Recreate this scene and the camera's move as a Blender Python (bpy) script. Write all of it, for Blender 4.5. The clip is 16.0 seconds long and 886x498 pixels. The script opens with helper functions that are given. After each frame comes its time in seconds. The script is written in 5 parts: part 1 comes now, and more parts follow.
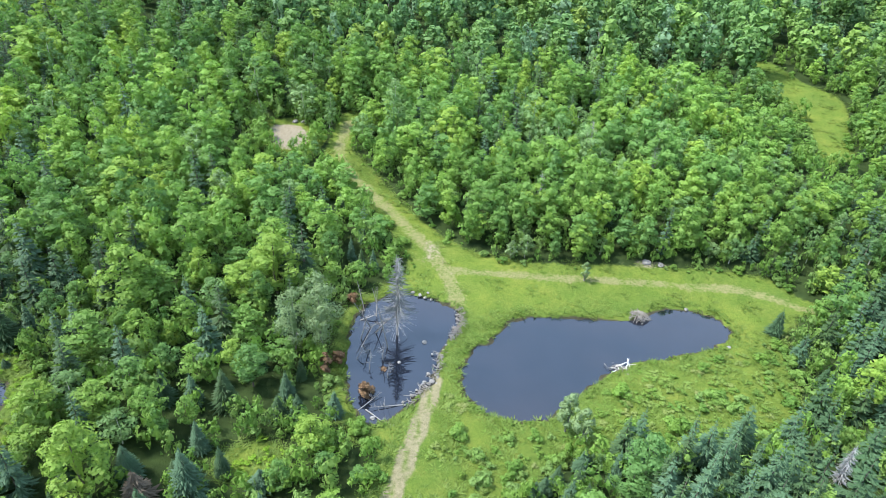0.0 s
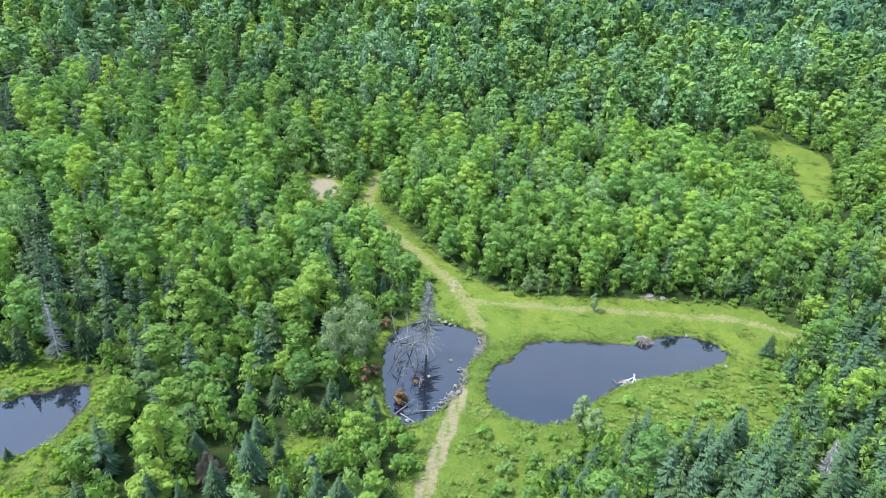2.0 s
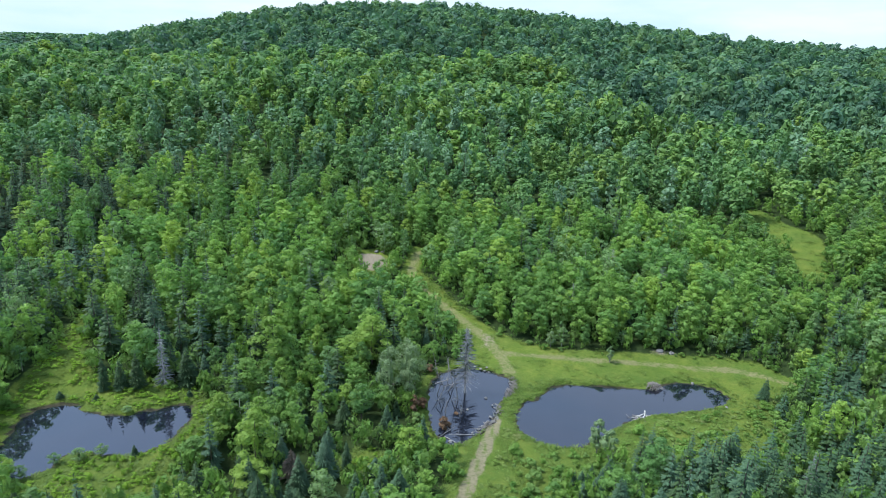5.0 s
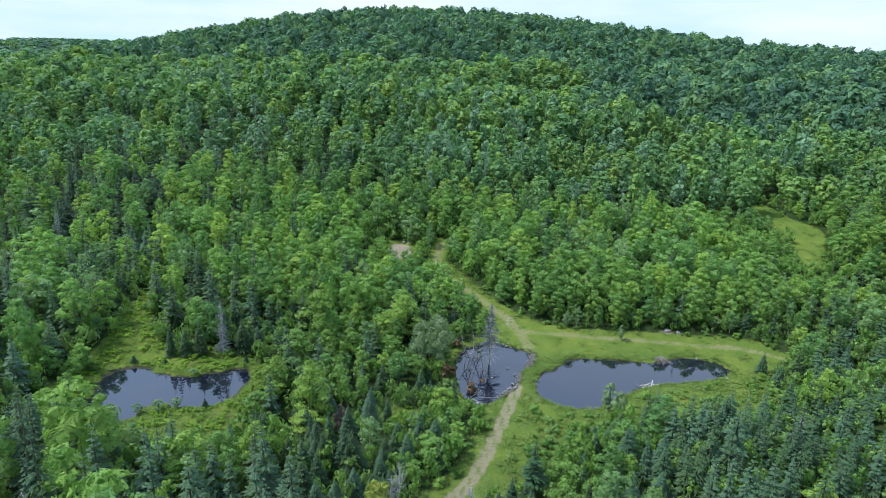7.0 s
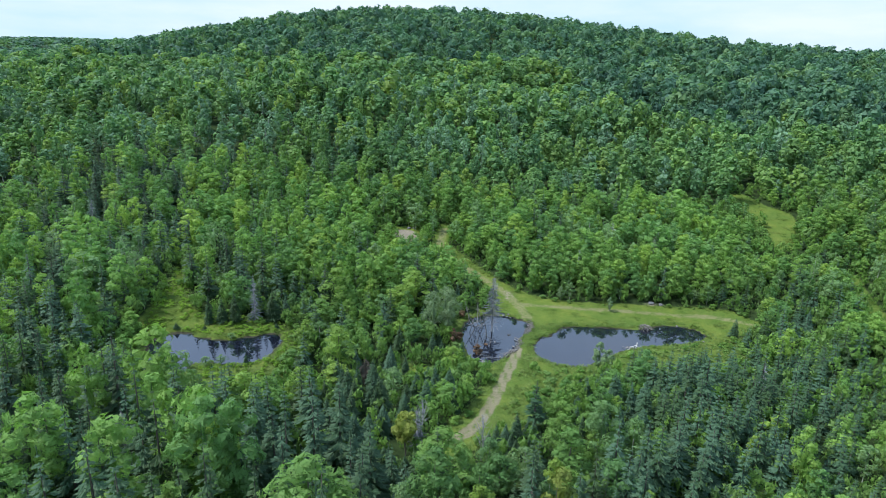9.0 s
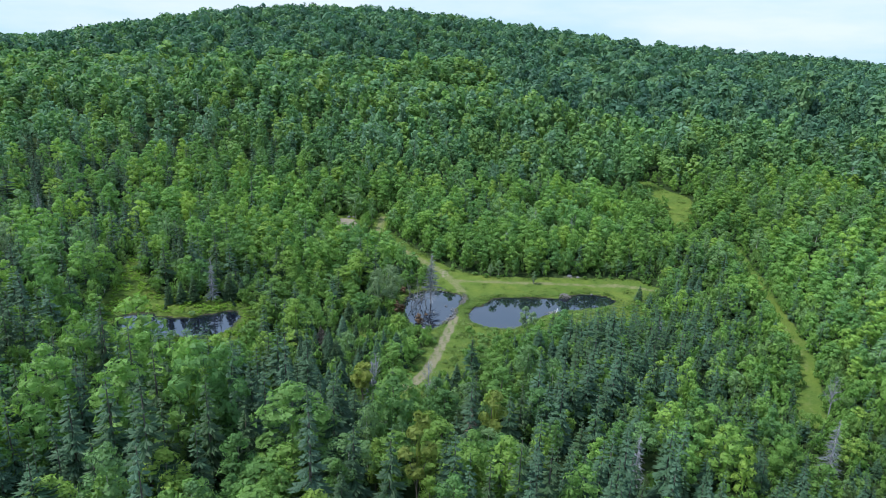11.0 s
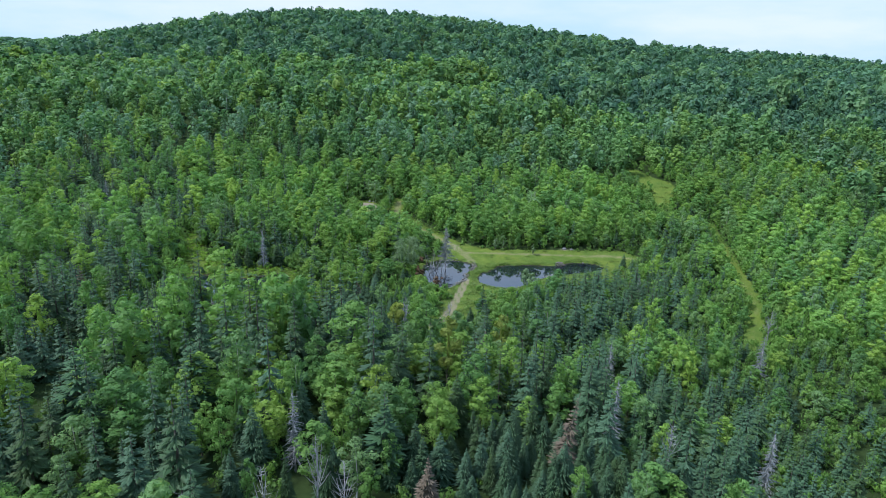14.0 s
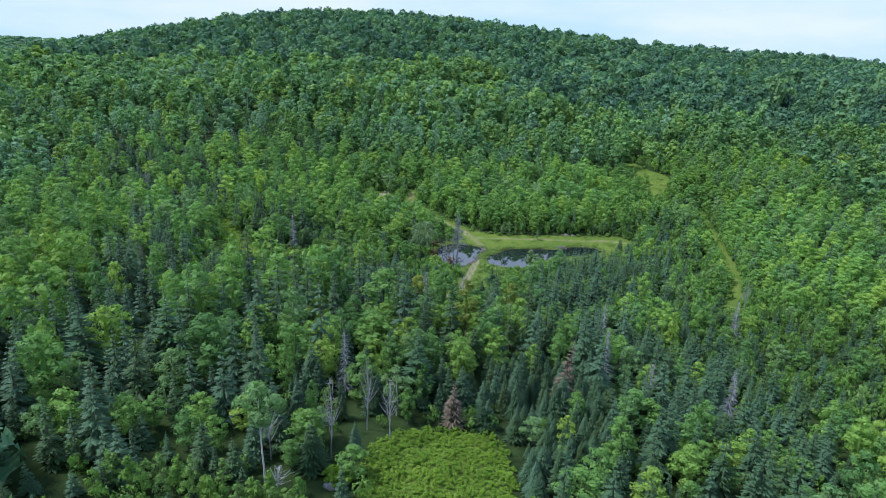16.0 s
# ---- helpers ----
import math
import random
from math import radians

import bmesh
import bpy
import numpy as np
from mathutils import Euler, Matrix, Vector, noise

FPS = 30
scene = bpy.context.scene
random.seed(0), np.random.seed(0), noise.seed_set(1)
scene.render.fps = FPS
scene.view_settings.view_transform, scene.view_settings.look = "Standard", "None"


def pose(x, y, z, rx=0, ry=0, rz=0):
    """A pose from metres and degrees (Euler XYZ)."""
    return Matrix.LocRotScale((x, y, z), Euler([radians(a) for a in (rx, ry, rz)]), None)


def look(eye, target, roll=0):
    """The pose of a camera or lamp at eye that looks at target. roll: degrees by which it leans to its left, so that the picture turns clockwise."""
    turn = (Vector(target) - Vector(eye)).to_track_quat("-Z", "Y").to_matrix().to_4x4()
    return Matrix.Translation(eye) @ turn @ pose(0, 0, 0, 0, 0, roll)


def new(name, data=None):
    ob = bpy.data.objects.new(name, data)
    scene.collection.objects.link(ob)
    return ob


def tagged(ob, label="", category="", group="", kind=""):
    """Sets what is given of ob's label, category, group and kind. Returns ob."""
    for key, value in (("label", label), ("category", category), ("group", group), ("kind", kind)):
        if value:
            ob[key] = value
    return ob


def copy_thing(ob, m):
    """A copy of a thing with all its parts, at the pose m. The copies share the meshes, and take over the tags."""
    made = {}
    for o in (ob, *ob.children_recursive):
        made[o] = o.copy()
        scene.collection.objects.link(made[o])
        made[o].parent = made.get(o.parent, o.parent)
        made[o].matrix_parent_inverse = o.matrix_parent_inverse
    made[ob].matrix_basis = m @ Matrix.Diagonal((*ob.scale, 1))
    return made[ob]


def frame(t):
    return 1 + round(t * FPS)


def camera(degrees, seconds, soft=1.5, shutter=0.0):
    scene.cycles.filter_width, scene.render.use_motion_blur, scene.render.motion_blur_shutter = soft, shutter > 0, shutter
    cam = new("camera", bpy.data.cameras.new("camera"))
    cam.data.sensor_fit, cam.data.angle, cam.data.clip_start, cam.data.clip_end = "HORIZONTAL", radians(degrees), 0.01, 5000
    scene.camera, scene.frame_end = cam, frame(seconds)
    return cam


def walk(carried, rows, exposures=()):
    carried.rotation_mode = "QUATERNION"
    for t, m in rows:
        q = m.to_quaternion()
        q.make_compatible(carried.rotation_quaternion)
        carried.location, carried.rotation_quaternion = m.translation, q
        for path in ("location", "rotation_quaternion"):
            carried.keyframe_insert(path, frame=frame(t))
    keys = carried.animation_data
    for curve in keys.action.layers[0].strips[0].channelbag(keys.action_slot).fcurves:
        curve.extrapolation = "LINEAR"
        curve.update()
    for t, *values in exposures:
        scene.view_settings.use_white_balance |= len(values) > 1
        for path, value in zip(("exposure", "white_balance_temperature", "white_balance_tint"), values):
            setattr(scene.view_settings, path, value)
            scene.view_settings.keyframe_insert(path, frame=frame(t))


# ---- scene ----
cam = camera(71.0, 16.0, soft=0.6)
PATH = [
    (0, (-15.685, -64.58, 49.04), (-15.779, -62.892, 47.972), 3.1),
    (0.5, (-16.002, -67.419, 49.311), (-16.108, -65.707, 48.282), 2.9),
    (1, (-16.18, -70.295, 49.219), (-16.299, -68.556, 48.239), 2.8),
    (1.5, (-16.57, -73.103, 49.331), (-16.699, -71.337, 48.401), 2.7),
    (2, (-16.718, -76.159, 49.188), (-16.861, -74.362, 48.32), 2.5),
    (2.5, (-17.106, -79.096, 49.112), (-17.26, -77.273, 48.305), 2.4),
    (3, (-17.173, -81.862, 49.177), (-17.343, -80.017, 48.425), 2.3),
    (3.5, (-17.234, -84.533, 49.538), (-17.421, -82.67, 48.834), 2.2),
    (4, (-16.999, -87.419, 49.957), (-17.208, -85.541, 49.3), 2.0),
    (4.2, (-16.706, -88.918, 50.084), (-16.923, -87.033, 49.45), 1.9),
    (6.3, (-17.151, -101.045, 50.12), (-17.431, -99.148, 49.551), 2.0),
    (6.5, (-17.403, -102.334, 50.12), (-17.681, -100.438, 49.547), 1.8),
    (7, (-17.451, -105.45, 50.114), (-17.742, -103.556, 49.54), 1.7),
    (7.5, (-17.507, -108.836, 49.83), (-17.812, -106.943, 49.259), 1.6),
    (8, (-17.711, -112.225, 49.599), (-18.021, -110.332, 49.031), 1.5),
    (8.5, (-18.058, -115.579, 49.556), (-18.359, -113.685, 48.988), 1.6),
    (9, (-18.536, -118.914, 49.986), (-18.797, -117.017, 49.41), 1.7),
    (9.5, (-18.327, -122.723, 49.692), (-18.511, -120.815, 49.123), 1.8),
    (10, (-18.421, -126.419, 49.839), (-18.515, -124.503, 49.272), 2.0),
    (10.2, (-18.641, -127.727, 49.851), (-18.703, -125.81, 49.284), 2.1),
    (12.3, (-19.62, -142.86, 50.942), (-19.649, -140.947, 50.357), 2.1),
    (12.5, (-19.901, -144.566, 50.824), (-19.931, -142.652, 50.244), 2.0),
    (13, (-20.442, -148.741, 50.747), (-20.476, -146.826, 50.169), 1.8),
    (13.5, (-20.642, -153.155, 50.566), (-20.684, -151.24, 49.993), 1.7),
    (14, (-21.211, -157.542, 50.604), (-21.254, -155.626, 50.031), 1.7),
    (14.5, (-21.651, -161.81, 50.701), (-21.695, -159.895, 50.127), 1.7),
    (15, (-22.225, -165.851, 50.722), (-22.27, -163.935, 50.15), 1.7),
    (15.5, (-22.755, -169.705, 50.974), (-22.802, -167.79, 50.399), 1.7),
    (16, (-23.218, -173.507, 51.087), (-23.271, -171.593, 50.51), 1.7),
]
EXPOSURES = [(0, 2.85, 6420, 12), (2, 2.86, 6370, 12), (3, 2.72, 6180, 12), (4, 2.32, 6060, 12), (6.5, 2.12, 6000, 12), (9, 2.06, 5950, 12), (16, 1.95, 5780, 12.2)]
walk(cam, [(t, look(eye, target, roll)) for t, eye, target, roll in PATH], EXPOSURES)

# ---------------------------------------------------------------- light
SUN_DIR = Vector((-0.72, -0.06, 1.12)).normalized()
world = bpy.data.worlds.new("sky")
scene.world = world
world.use_nodes = True
wn, wl = world.node_tree.nodes, world.node_tree.links
wn.clear()
w_out = wn.new("ShaderNodeOutputWorld")
w_bg = wn.new("ShaderNodeBackground")
w_sky = wn.new("ShaderNodeTexSky")
w_sky.sky_type = "NISHITA"
w_sky.sun_disc = False
w_sky.sun_elevation = math.asin(SUN_DIR.z)
w_sky.sun_rotation = math.atan2(SUN_DIR.x, SUN_DIR.y) % (2 * math.pi)
w_sky.altitude = 400
w_sky.dust_density = 0.4
w_geo = wn.new("ShaderNodeTexCoord")
w_map = wn.new("ShaderNodeMapping")
w_map.inputs["Scale"].default_value = (1.6, 1.6, 7.0)
w_noise = wn.new("ShaderNodeTexNoise")
w_noise.inputs["Scale"].default_value = 1.3
w_noise.inputs["Detail"].default_value = 7
w_noise.inputs["Roughness"].default_value = 0.55
w_ramp = wn.new("ShaderNodeValToRGB")
w_ramp.color_ramp.elements[0].position = 0.35
w_ramp.color_ramp.elements[0].color = (0.0, 0.0, 0.0, 1)
w_ramp.color_ramp.elements[1].position = 0.60
w_ramp.color_ramp.elements[1].color = (0.9, 0.9, 0.9, 1)
w_mix = wn.new("ShaderNodeMixRGB")
w_haze = wn.new("ShaderNodeMixRGB")
w_haze.inputs[1].default_value = (0.95, 1.36, 1.60, 1)
w_haze.inputs[2].default_value = (1.50, 1.63, 1.68, 1)
w_bg.inputs["Strength"].default_value = 0.15
wl.new(w_geo.outputs["Generated"], w_map.inputs["Vector"])
wl.new(w_map.outputs["Vector"], w_noise.inputs["Vector"])
wl.new(w_noise.outputs["Fac"], w_ramp.inputs["Fac"])
w_sep = wn.new("ShaderNodeSeparateXYZ")
w_low = wn.new("ShaderNodeMapRange")
w_low.interpolation_type = "SMOOTHSTEP"
for key_, val_ in (("From Min", 0.12), ("From Max", 0.6), ("To Min", 1.0), ("To Max", 0.55)):
    w_low.inputs[key_].default_value = val_
wl.new(w_geo.outputs["Generated"], w_sep.inputs["Vector"])
wl.new(w_sep.outputs["Z"], w_low.inputs["Value"])
wl.new(w_ramp.outputs["Color"], w_haze.inputs[0])
wl.new(w_haze.outputs["Color"], w_mix.inputs[2])
wl.new(w_low.outputs["Result"], w_mix.inputs[0])
wl.new(w_sky.outputs["Color"], w_mix.inputs[1])
wl.new(w_mix.outputs["Color"], w_bg.inputs["Color"])
wl.new(w_bg.outputs["Background"], w_out.inputs["Surface"])

sun = new("sun", bpy.data.lights.new("sun", "SUN"))
sun.data.energy = 1.5
sun.data.angle = radians(10)
sun.data.color = (1.0, 0.97, 0.92)
sun.matrix_world = look(SUN_DIR * 300, (0, 0, 0))


# ---------------------------------------------------------------- materials
def material(name):
    m = bpy.data.materials.new(name)
    m.use_nodes = True
    m.node_tree.nodes.clear()
    return m, m.node_tree.nodes, m.node_tree.links


def noise_node(n, l, scale, detail=4, rough=0.6, coords="Object"):
    tc = n.new("ShaderNodeTexCoord")
    t = n.new("ShaderNodeTexNoise")
    t.inputs["Scale"].default_value, t.inputs["Detail"].default_value, t.inputs["Roughness"].default_value = scale, detail, rough
    l.new(tc.outputs[coords], t.inputs["Vector"])
    return t.outputs["Fac"]


def ramp_node(n, l, fac, stops):
    r = n.new("ShaderNodeValToRGB")
    while len(r.color_ramp.elements) < len(stops):
        r.color_ramp.elements.new(0.5)
    for e, (p, c) in zip(r.color_ramp.elements, stops):
        e.position, e.color = p, (*c, 1)
    l.new(fac, r.inputs["Fac"])
    return r.outputs["Color"]


def mix_node(n, l, fac, a, b, mode="MIX"):
    m = n.new("ShaderNodeMixRGB")
    m.blend_type = mode
    for i, v in enumerate((fac, a, b)):
        if isinstance(v, (float, int)):
            m.inputs[i].default_value = v if i == 0 else (v, v, v, 1)
        elif isinstance(v, tuple):
            m.inputs[i].default_value = (*v, 1)
        else:
            l.new(v, m.inputs[i])
    return m.outputs["Color"]


def math_node(n, l, op, a, b=0.0, clamp=False):
    m = n.new("ShaderNodeMath")
    m.operation, m.use_clamp = op, clamp
    for i, v in enumerate((a, b)):
        if isinstance(v, (float, int)):
            m.inputs[i].default_value = v
        else:
            l.new(v, m.inputs[i])
    return m.outputs[0]


def finish(n, l, color, rough=0.7, bump_fac=None, bump=0.3, dist=0.1, spec=0.3):
    out = n.new("ShaderNodeOutputMaterial")
    p = n.new("ShaderNodeBsdfPrincipled")
    p.inputs["Roughness"].default_value = rough
    p.inputs["Specular IOR Level"].default_value = spec
    l.new(color, p.inputs["Base Color"])
    if bump_fac is not None:
        b = n.new("ShaderNodeBump")
        b.inputs["Strength"].default_value, b.inputs["Distance"].default_value = bump, dist
        l.new(bump_fac, b.inputs["Height"])
        l.new(b.outputs["Normal"], p.inputs["Normal"])
    l.new(p.outputs["BSDF"], out.inputs["Surface"])
    return p, out


def foliage(name, stops, trans=0.25, rough=0.6, vary=0.24, grain=0.25, gaps=0.0):
    """Leaves or needles: the tree's own tint, each leaf clump a little lighter or darker, and a patchy drift over the stand."""
    m, n, l = material(name)
    at = n.new("ShaderNodeAttribute")
    at.attribute_name = "tint"
    info = n.new("ShaderNodeObjectInfo")
    tint = math_node(n, l, "FRACT", math_node(n, l, "ADD", at.outputs["Fac"], info.outputs["Random"]))
    col = ramp_node(n, l, tint, stops)
    geo = n.new("ShaderNodeNewGeometry")
    k = math_node(n, l, "ADD", math_node(n, l, "MULTIPLY", geo.outputs["Random Per Island"], vary), 1 - vary * 0.5)
    for scale, amount in ((2.2, grain), (0.024, 1.0)):
        t = n.new("ShaderNodeTexNoise")
        t.inputs["Scale"].default_value, t.inputs["Detail"].default_value = scale, 3
        l.new(geo.outputs["Position"], t.inputs["Vector"])
        k = math_node(n, l, "MULTIPLY", k, math_node(n, l, "ADD", math_node(n, l, "MULTIPLY", t.outputs["Fac"], amount), 1 - amount * 0.5))
    col = mix_node(n, l, 1.0, col, k, "MULTIPLY")
    out = n.new("ShaderNodeOutputMaterial")
    p = n.new("ShaderNodeBsdfPrincipled")
    p.inputs["Roughness"].default_value = rough
    p.inputs["Specular IOR Level"].default_value = 0.15
    l.new(col, p.inputs["Base Color"])
    tr = n.new("ShaderNodeBsdfTranslucent")
    l.new(mix_node(n, l, 1.0, col, (1.0, 1.15, 0.75), "MULTIPLY"), tr.inputs["Color"])
    mx = n.new("ShaderNodeMixShader")
    mx.inputs["Fac"].default_value = trans
    l.new(p.outputs["BSDF"], mx.inputs[1])
    l.new(tr.outputs["BSDF"], mx.inputs[2])
    if gaps > 0:
        holes = n.new("ShaderNodeTexNoise")
        holes.inputs["Scale"].default_value, holes.inputs["Detail"].default_value = 8.0, 1
        l.new(geo.outputs["Position"], holes.inputs["Vector"])
        clear = n.new("ShaderNodeBsdfTransparent")
        leafy = n.new("ShaderNodeMixShader")
        l.new(math_node(n, l, "GREATER_THAN", holes.outputs["Fac"], gaps), leafy.inputs["Fac"])
        l.new(clear.outputs["BSDF"], leafy.inputs[1])
        l.new(mx.outputs["Shader"], leafy.inputs[2])
        mx = leafy
    l.new(mx.outputs["Shader"], out.inputs["Surface"])
    return m


M_MAPLE = foliage("maple_leaves", [(0.0, (0.098, 0.198, 0.060)), (0.3, (0.134, 0.250, 0.062)), (0.62, (0.166, 0.287, 0.062)), (0.88, (0.200, 0.318, 0.060)), (1.0, (0.230, 0.332, 0.058))], trans=0.42, gaps=0.45)
# maple and birch again for the slopes, distance haze mixed in as blue
M_HAZE_MAPLE = foliage("hazed_maple_leaves", [(0.0, (0.082, 0.171, 0.070)), (0.3, (0.112, 0.214, 0.073)), (0.7, (0.142, 0.249, 0.070)), (0.93, (0.173, 0.275, 0.062)), (1.0, (0.198, 0.286, 0.056))], trans=0.38, vary=0.16)
M_HAZE_BIRCH = foliage("hazed_birch_leaves", [(0.0, (0.120, 0.215, 0.118)), (1.0, (0.165, 0.268, 0.145))], trans=0.35, vary=0.14)
M_BIRCH = foliage("birch_leaves", [(0.0, (0.100, 0.188, 0.066)), (0.5, (0.132, 0.232, 0.077)), (1.0, (0.168, 0.262, 0.100))], trans=0.36, gaps=0.45)
M_PALE = foliage("willow_leaves", [(0.0, (0.150, 0.225, 0.100)), (1.0, (0.180, 0.255, 0.118))], trans=0.3)
M_SPRUCE = foliage("spruce_needles", [(0.0, (0.040, 0.074, 0.025)), (0.3, (0.037, 0.076, 0.031)), (0.6, (0.044, 0.088, 0.041)), (1.0, (0.057, 0.110, 0.060))], trans=0.14, gaps=0.40)
# hardwood green with the hill's blue haze and cloud shade put into it
M_HAZE_HARDWOOD = foliage("hazed_hardwood_leaves", [(0.0, (0.050, 0.108, 0.070)), (0.4, (0.072, 0.150, 0.082)), (0.75, (0.098, 0.190, 0.088)), (1.0, (0.140, 0.236, 0.088))], trans=0.36, vary=0.16)
M_SHRUB = foliage("shrub_leaves", [(0.0, (0.105, 0.205, 0.042)), (0.5, (0.145, 0.250, 0.046)), (1.0, (0.150, 0.240, 0.070))], trans=0.40, gaps=0.45)
M_GRASS = foliage("meadow_grass", [(0.0, (0.084, 0.142, 0.024)), (0.5, (0.104, 0.162, 0.030)), (1.0, (0.130, 0.184, 0.040))], trans=0.35)
M_FERN = foliage("fern_fronds", [(0.0, (0.124, 0.222, 0.020)), (1.0, (0.165, 0.262, 0.026))], trans=0.35)
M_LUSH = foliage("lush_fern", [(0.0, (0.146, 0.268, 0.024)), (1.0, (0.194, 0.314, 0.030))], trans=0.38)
M_SEDGE = foliage("sedge", [(0.0, (0.090, 0.160, 0.028)), (1.0, (0.150, 0.215, 0.042))], trans=0.35)
M_THICKET = foliage("thicket_leaves", [(0.0, (0.101, 0.180, 0.036)), (0.4, (0.134, 0.215, 0.040)), (0.8, (0.158, 0.220, 0.055)), (1.0, (0.178, 0.205, 0.070))], trans=0.38)
M_RUST = foliage("dead_needles", [(0.0, (0.115, 0.066, 0.036)), (1.0, (0.15, 0.095, 0.05))], trans=0.1)
M_BROWN = foliage("brown_needles", [(0.0, (0.100, 0.078, 0.052)), (1.0, (0.14, 0.112, 0.078))], trans=0.05)
M_GREY = foliage("grey_twigs", [(0.0, (0.14, 0.155, 0.158)), (1.0, (0.20, 0.218, 0.222))], trans=0.05)


def wood(name, a, b, scale=3.0, rough=0.85):
    m, n, l = material(name)
    f = noise_node(n, l, scale, 5, 0.65)
    info = n.new("ShaderNodeObjectInfo")
    col = ramp_node(n, l, f, [(0.3, a), (0.7, b)])
    col = mix_node(n, l, 1.0, col, math_node(n, l, "ADD", math_node(n, l, "MULTIPLY", info.outputs["Random"], 0.4), 0.8), "MULTIPLY")
    finish(n, l, col, rough, f, 0.5, 0.03)
    return m


M_BARK = wood("bark", (0.06, 0.05, 0.042), (0.14, 0.12, 0.10))
M_BIRCHBARK = wood("birch_bark", (0.28, 0.26, 0.23), (0.55, 0.53, 0.48), 5.0)
M_DEADWOOD = wood("weathered_wood", (0.11, 0.107, 0.10), (0.23, 0.225, 0.21), 4.0)
M_SILVER = wood("silvery_wood", (0.16, 0.16, 0.16), (0.29, 0.287, 0.28), 4.0)
M_DRIFT = wood("bleached_wood", (0.36, 0.345, 0.31), (0.60, 0.575, 0.52), 4.0)
M_ROCK = wood("rock", (0.10, 0.097, 0.09), (0.22, 0.215, 0.20), 2.0)
M_STICK = wood("grey_stick", (0.11, 0.10, 0.085), (0.23, 0.21, 0.18), 4.0)


def ground_material():
    m, n, l = material("ground")
    fine = noise_node(n, l, 2.6, 6, 0.65)
    mid = noise_node(n, l, 0.45, 5, 0.6)
    broad = noise_node(n, l, 0.09, 4, 0.6)

    def attr(name):
        a = n.new("ShaderNodeAttribute")
        a.attribute_name = name
        return a.outputs["Fac"]

    floor = ramp_node(n, l, mid, [(0.3, (0.014, 0.024, 0.008)), (0.7, (0.032, 0.052, 0.016))])
    blade = noise_node(n, l, 7.0, 5, 0.75)
    sward = mix_node(n, l, 0.55, fine, blade)
    grass = ramp_node(n, l, sward, [(0.36, (0.052, 0.088, 0.017)), (0.5, (0.080, 0.122, 0.022)), (0.64, (0.108, 0.142, 0.030))])
    dry = ramp_node(n, l, mid, [(0.42, (1.0, 1.0, 1.0)), (0.66, (1.25, 1.10, 1.2))])
    grass = mix_node(n, l, 1.0, grass, dry, "MULTIPLY")
    tone = ramp_node(n, l, broad, [(0.35, (0.78, 0.86, 0.85)), (0.65, (1.18, 1.10, 1.0))])
    grass = mix_node(n, l, 1.0, grass, tone, "MULTIPLY")
    gravel = ramp_node(n, l, fine, [(0.3, (0.125, 0.116, 0.064)), (0.7, (0.200, 0.182, 0.110))])
    worn = ramp_node(n, l, fine, [(0.3, (0.110, 0.122, 0.044)), (0.7, (0.170, 0.168, 0.075))])
    dirt = ramp_node(n, l, fine, [(0.3, (0.15, 0.132, 0.090)), (0.7, (0.235, 0.205, 0.150))])
    mud = ramp_node(n, l, fine, [(0.3, (0.022, 0.022, 0.014)), (0.7, (0.060, 0.055, 0.036))])

    def edge(name, soft=0.5):
        e = math_node(n, l, "ADD", attr(name), math_node(n, l, "MULTIPLY", math_node(n, l, "SUBTRACT", fine, 0.5), soft))
        e = math_node(n, l, "ADD", e, math_node(n, l, "MULTIPLY", math_node(n, l, "SUBTRACT", mid, 0.5), soft))
        s = n.new("ShaderNodeMapRange")
        s.interpolation_type = "SMOOTHSTEP"
        s.inputs["From Min"].default_value, s.inputs["From Max"].default_value = 0.28, 0.72
        l.new(e, s.inputs["Value"])
        return s.outputs["Result"]

    col = mix_node(n, l, edge("grass", 0.8), floor, grass)
    col = mix_node(n, l, edge("worn", 1.0), col, worn)
    col = mix_node(n, l, edge("gravel", 0.5), col, gravel)
    col = mix_node(n, l, edge("dirt", 1.0), col, dirt)
    col = mix_node(n, l, edge("mud", 0.5), col, mud)
    finish(n, l, col, 0.95, sward, 0.9, 0.25, 0.04)
    return m


M_GROUND = ground_material()


def water_material():
    m, n, l = material("pond_water")
    slow = noise_node(n, l, 0.25, 3, 0.5)
    col = ramp_node(n, l, slow, [(0.3, (0.005, 0.007, 0.012)), (0.7, (0.008, 0.010, 0.016))])
    ripple = noise_node(n, l, 1.1, 3, 0.5)
    p, _ = finish(n, l, col, 0.03, ripple, 0.03, 0.05, 0.5)
    p.inputs["IOR"].default_value = 1.75
    return m


M_WATER = water_material()


# ---------------------------------------------------------------- mesh helpers
def mesh_of(name, verts, tris, mat, tint=None, smooth_shade=False):
    verts, tris = np.asarray(verts, np.float32), np.asarray(tris, np.int32)
    me = bpy.data.meshes.new(name)
    me.vertices.add(len(verts))
    me.vertices.foreach_set("co", verts.ravel())
    me.loops.add(tris.size)
    me.loops.foreach_set("vertex_index", tris.ravel())
    me.polygons.add(len(tris))
    me.polygons.foreach_set("loop_start", np.arange(0, tris.size, 3, dtype=np.int32))
    me.polygons.foreach_set("use_smooth", np.full(len(tris), smooth_shade))
    if tint is not None:
        me.attributes.new("tint", "FLOAT", "POINT").data.foreach_set("value", np.asarray(tint, np.float32))
    me.update(calc_edges=True)
    me.materials.append(mat)
    return me


def join(pieces):
    vs, fs, k = [], [], 0
    for v, f in pieces:
        vs.append(v)
        fs.append(np.asarray(f) + k)
        k += len(v)
    return np.concatenate(vs), np.concatenate(fs)


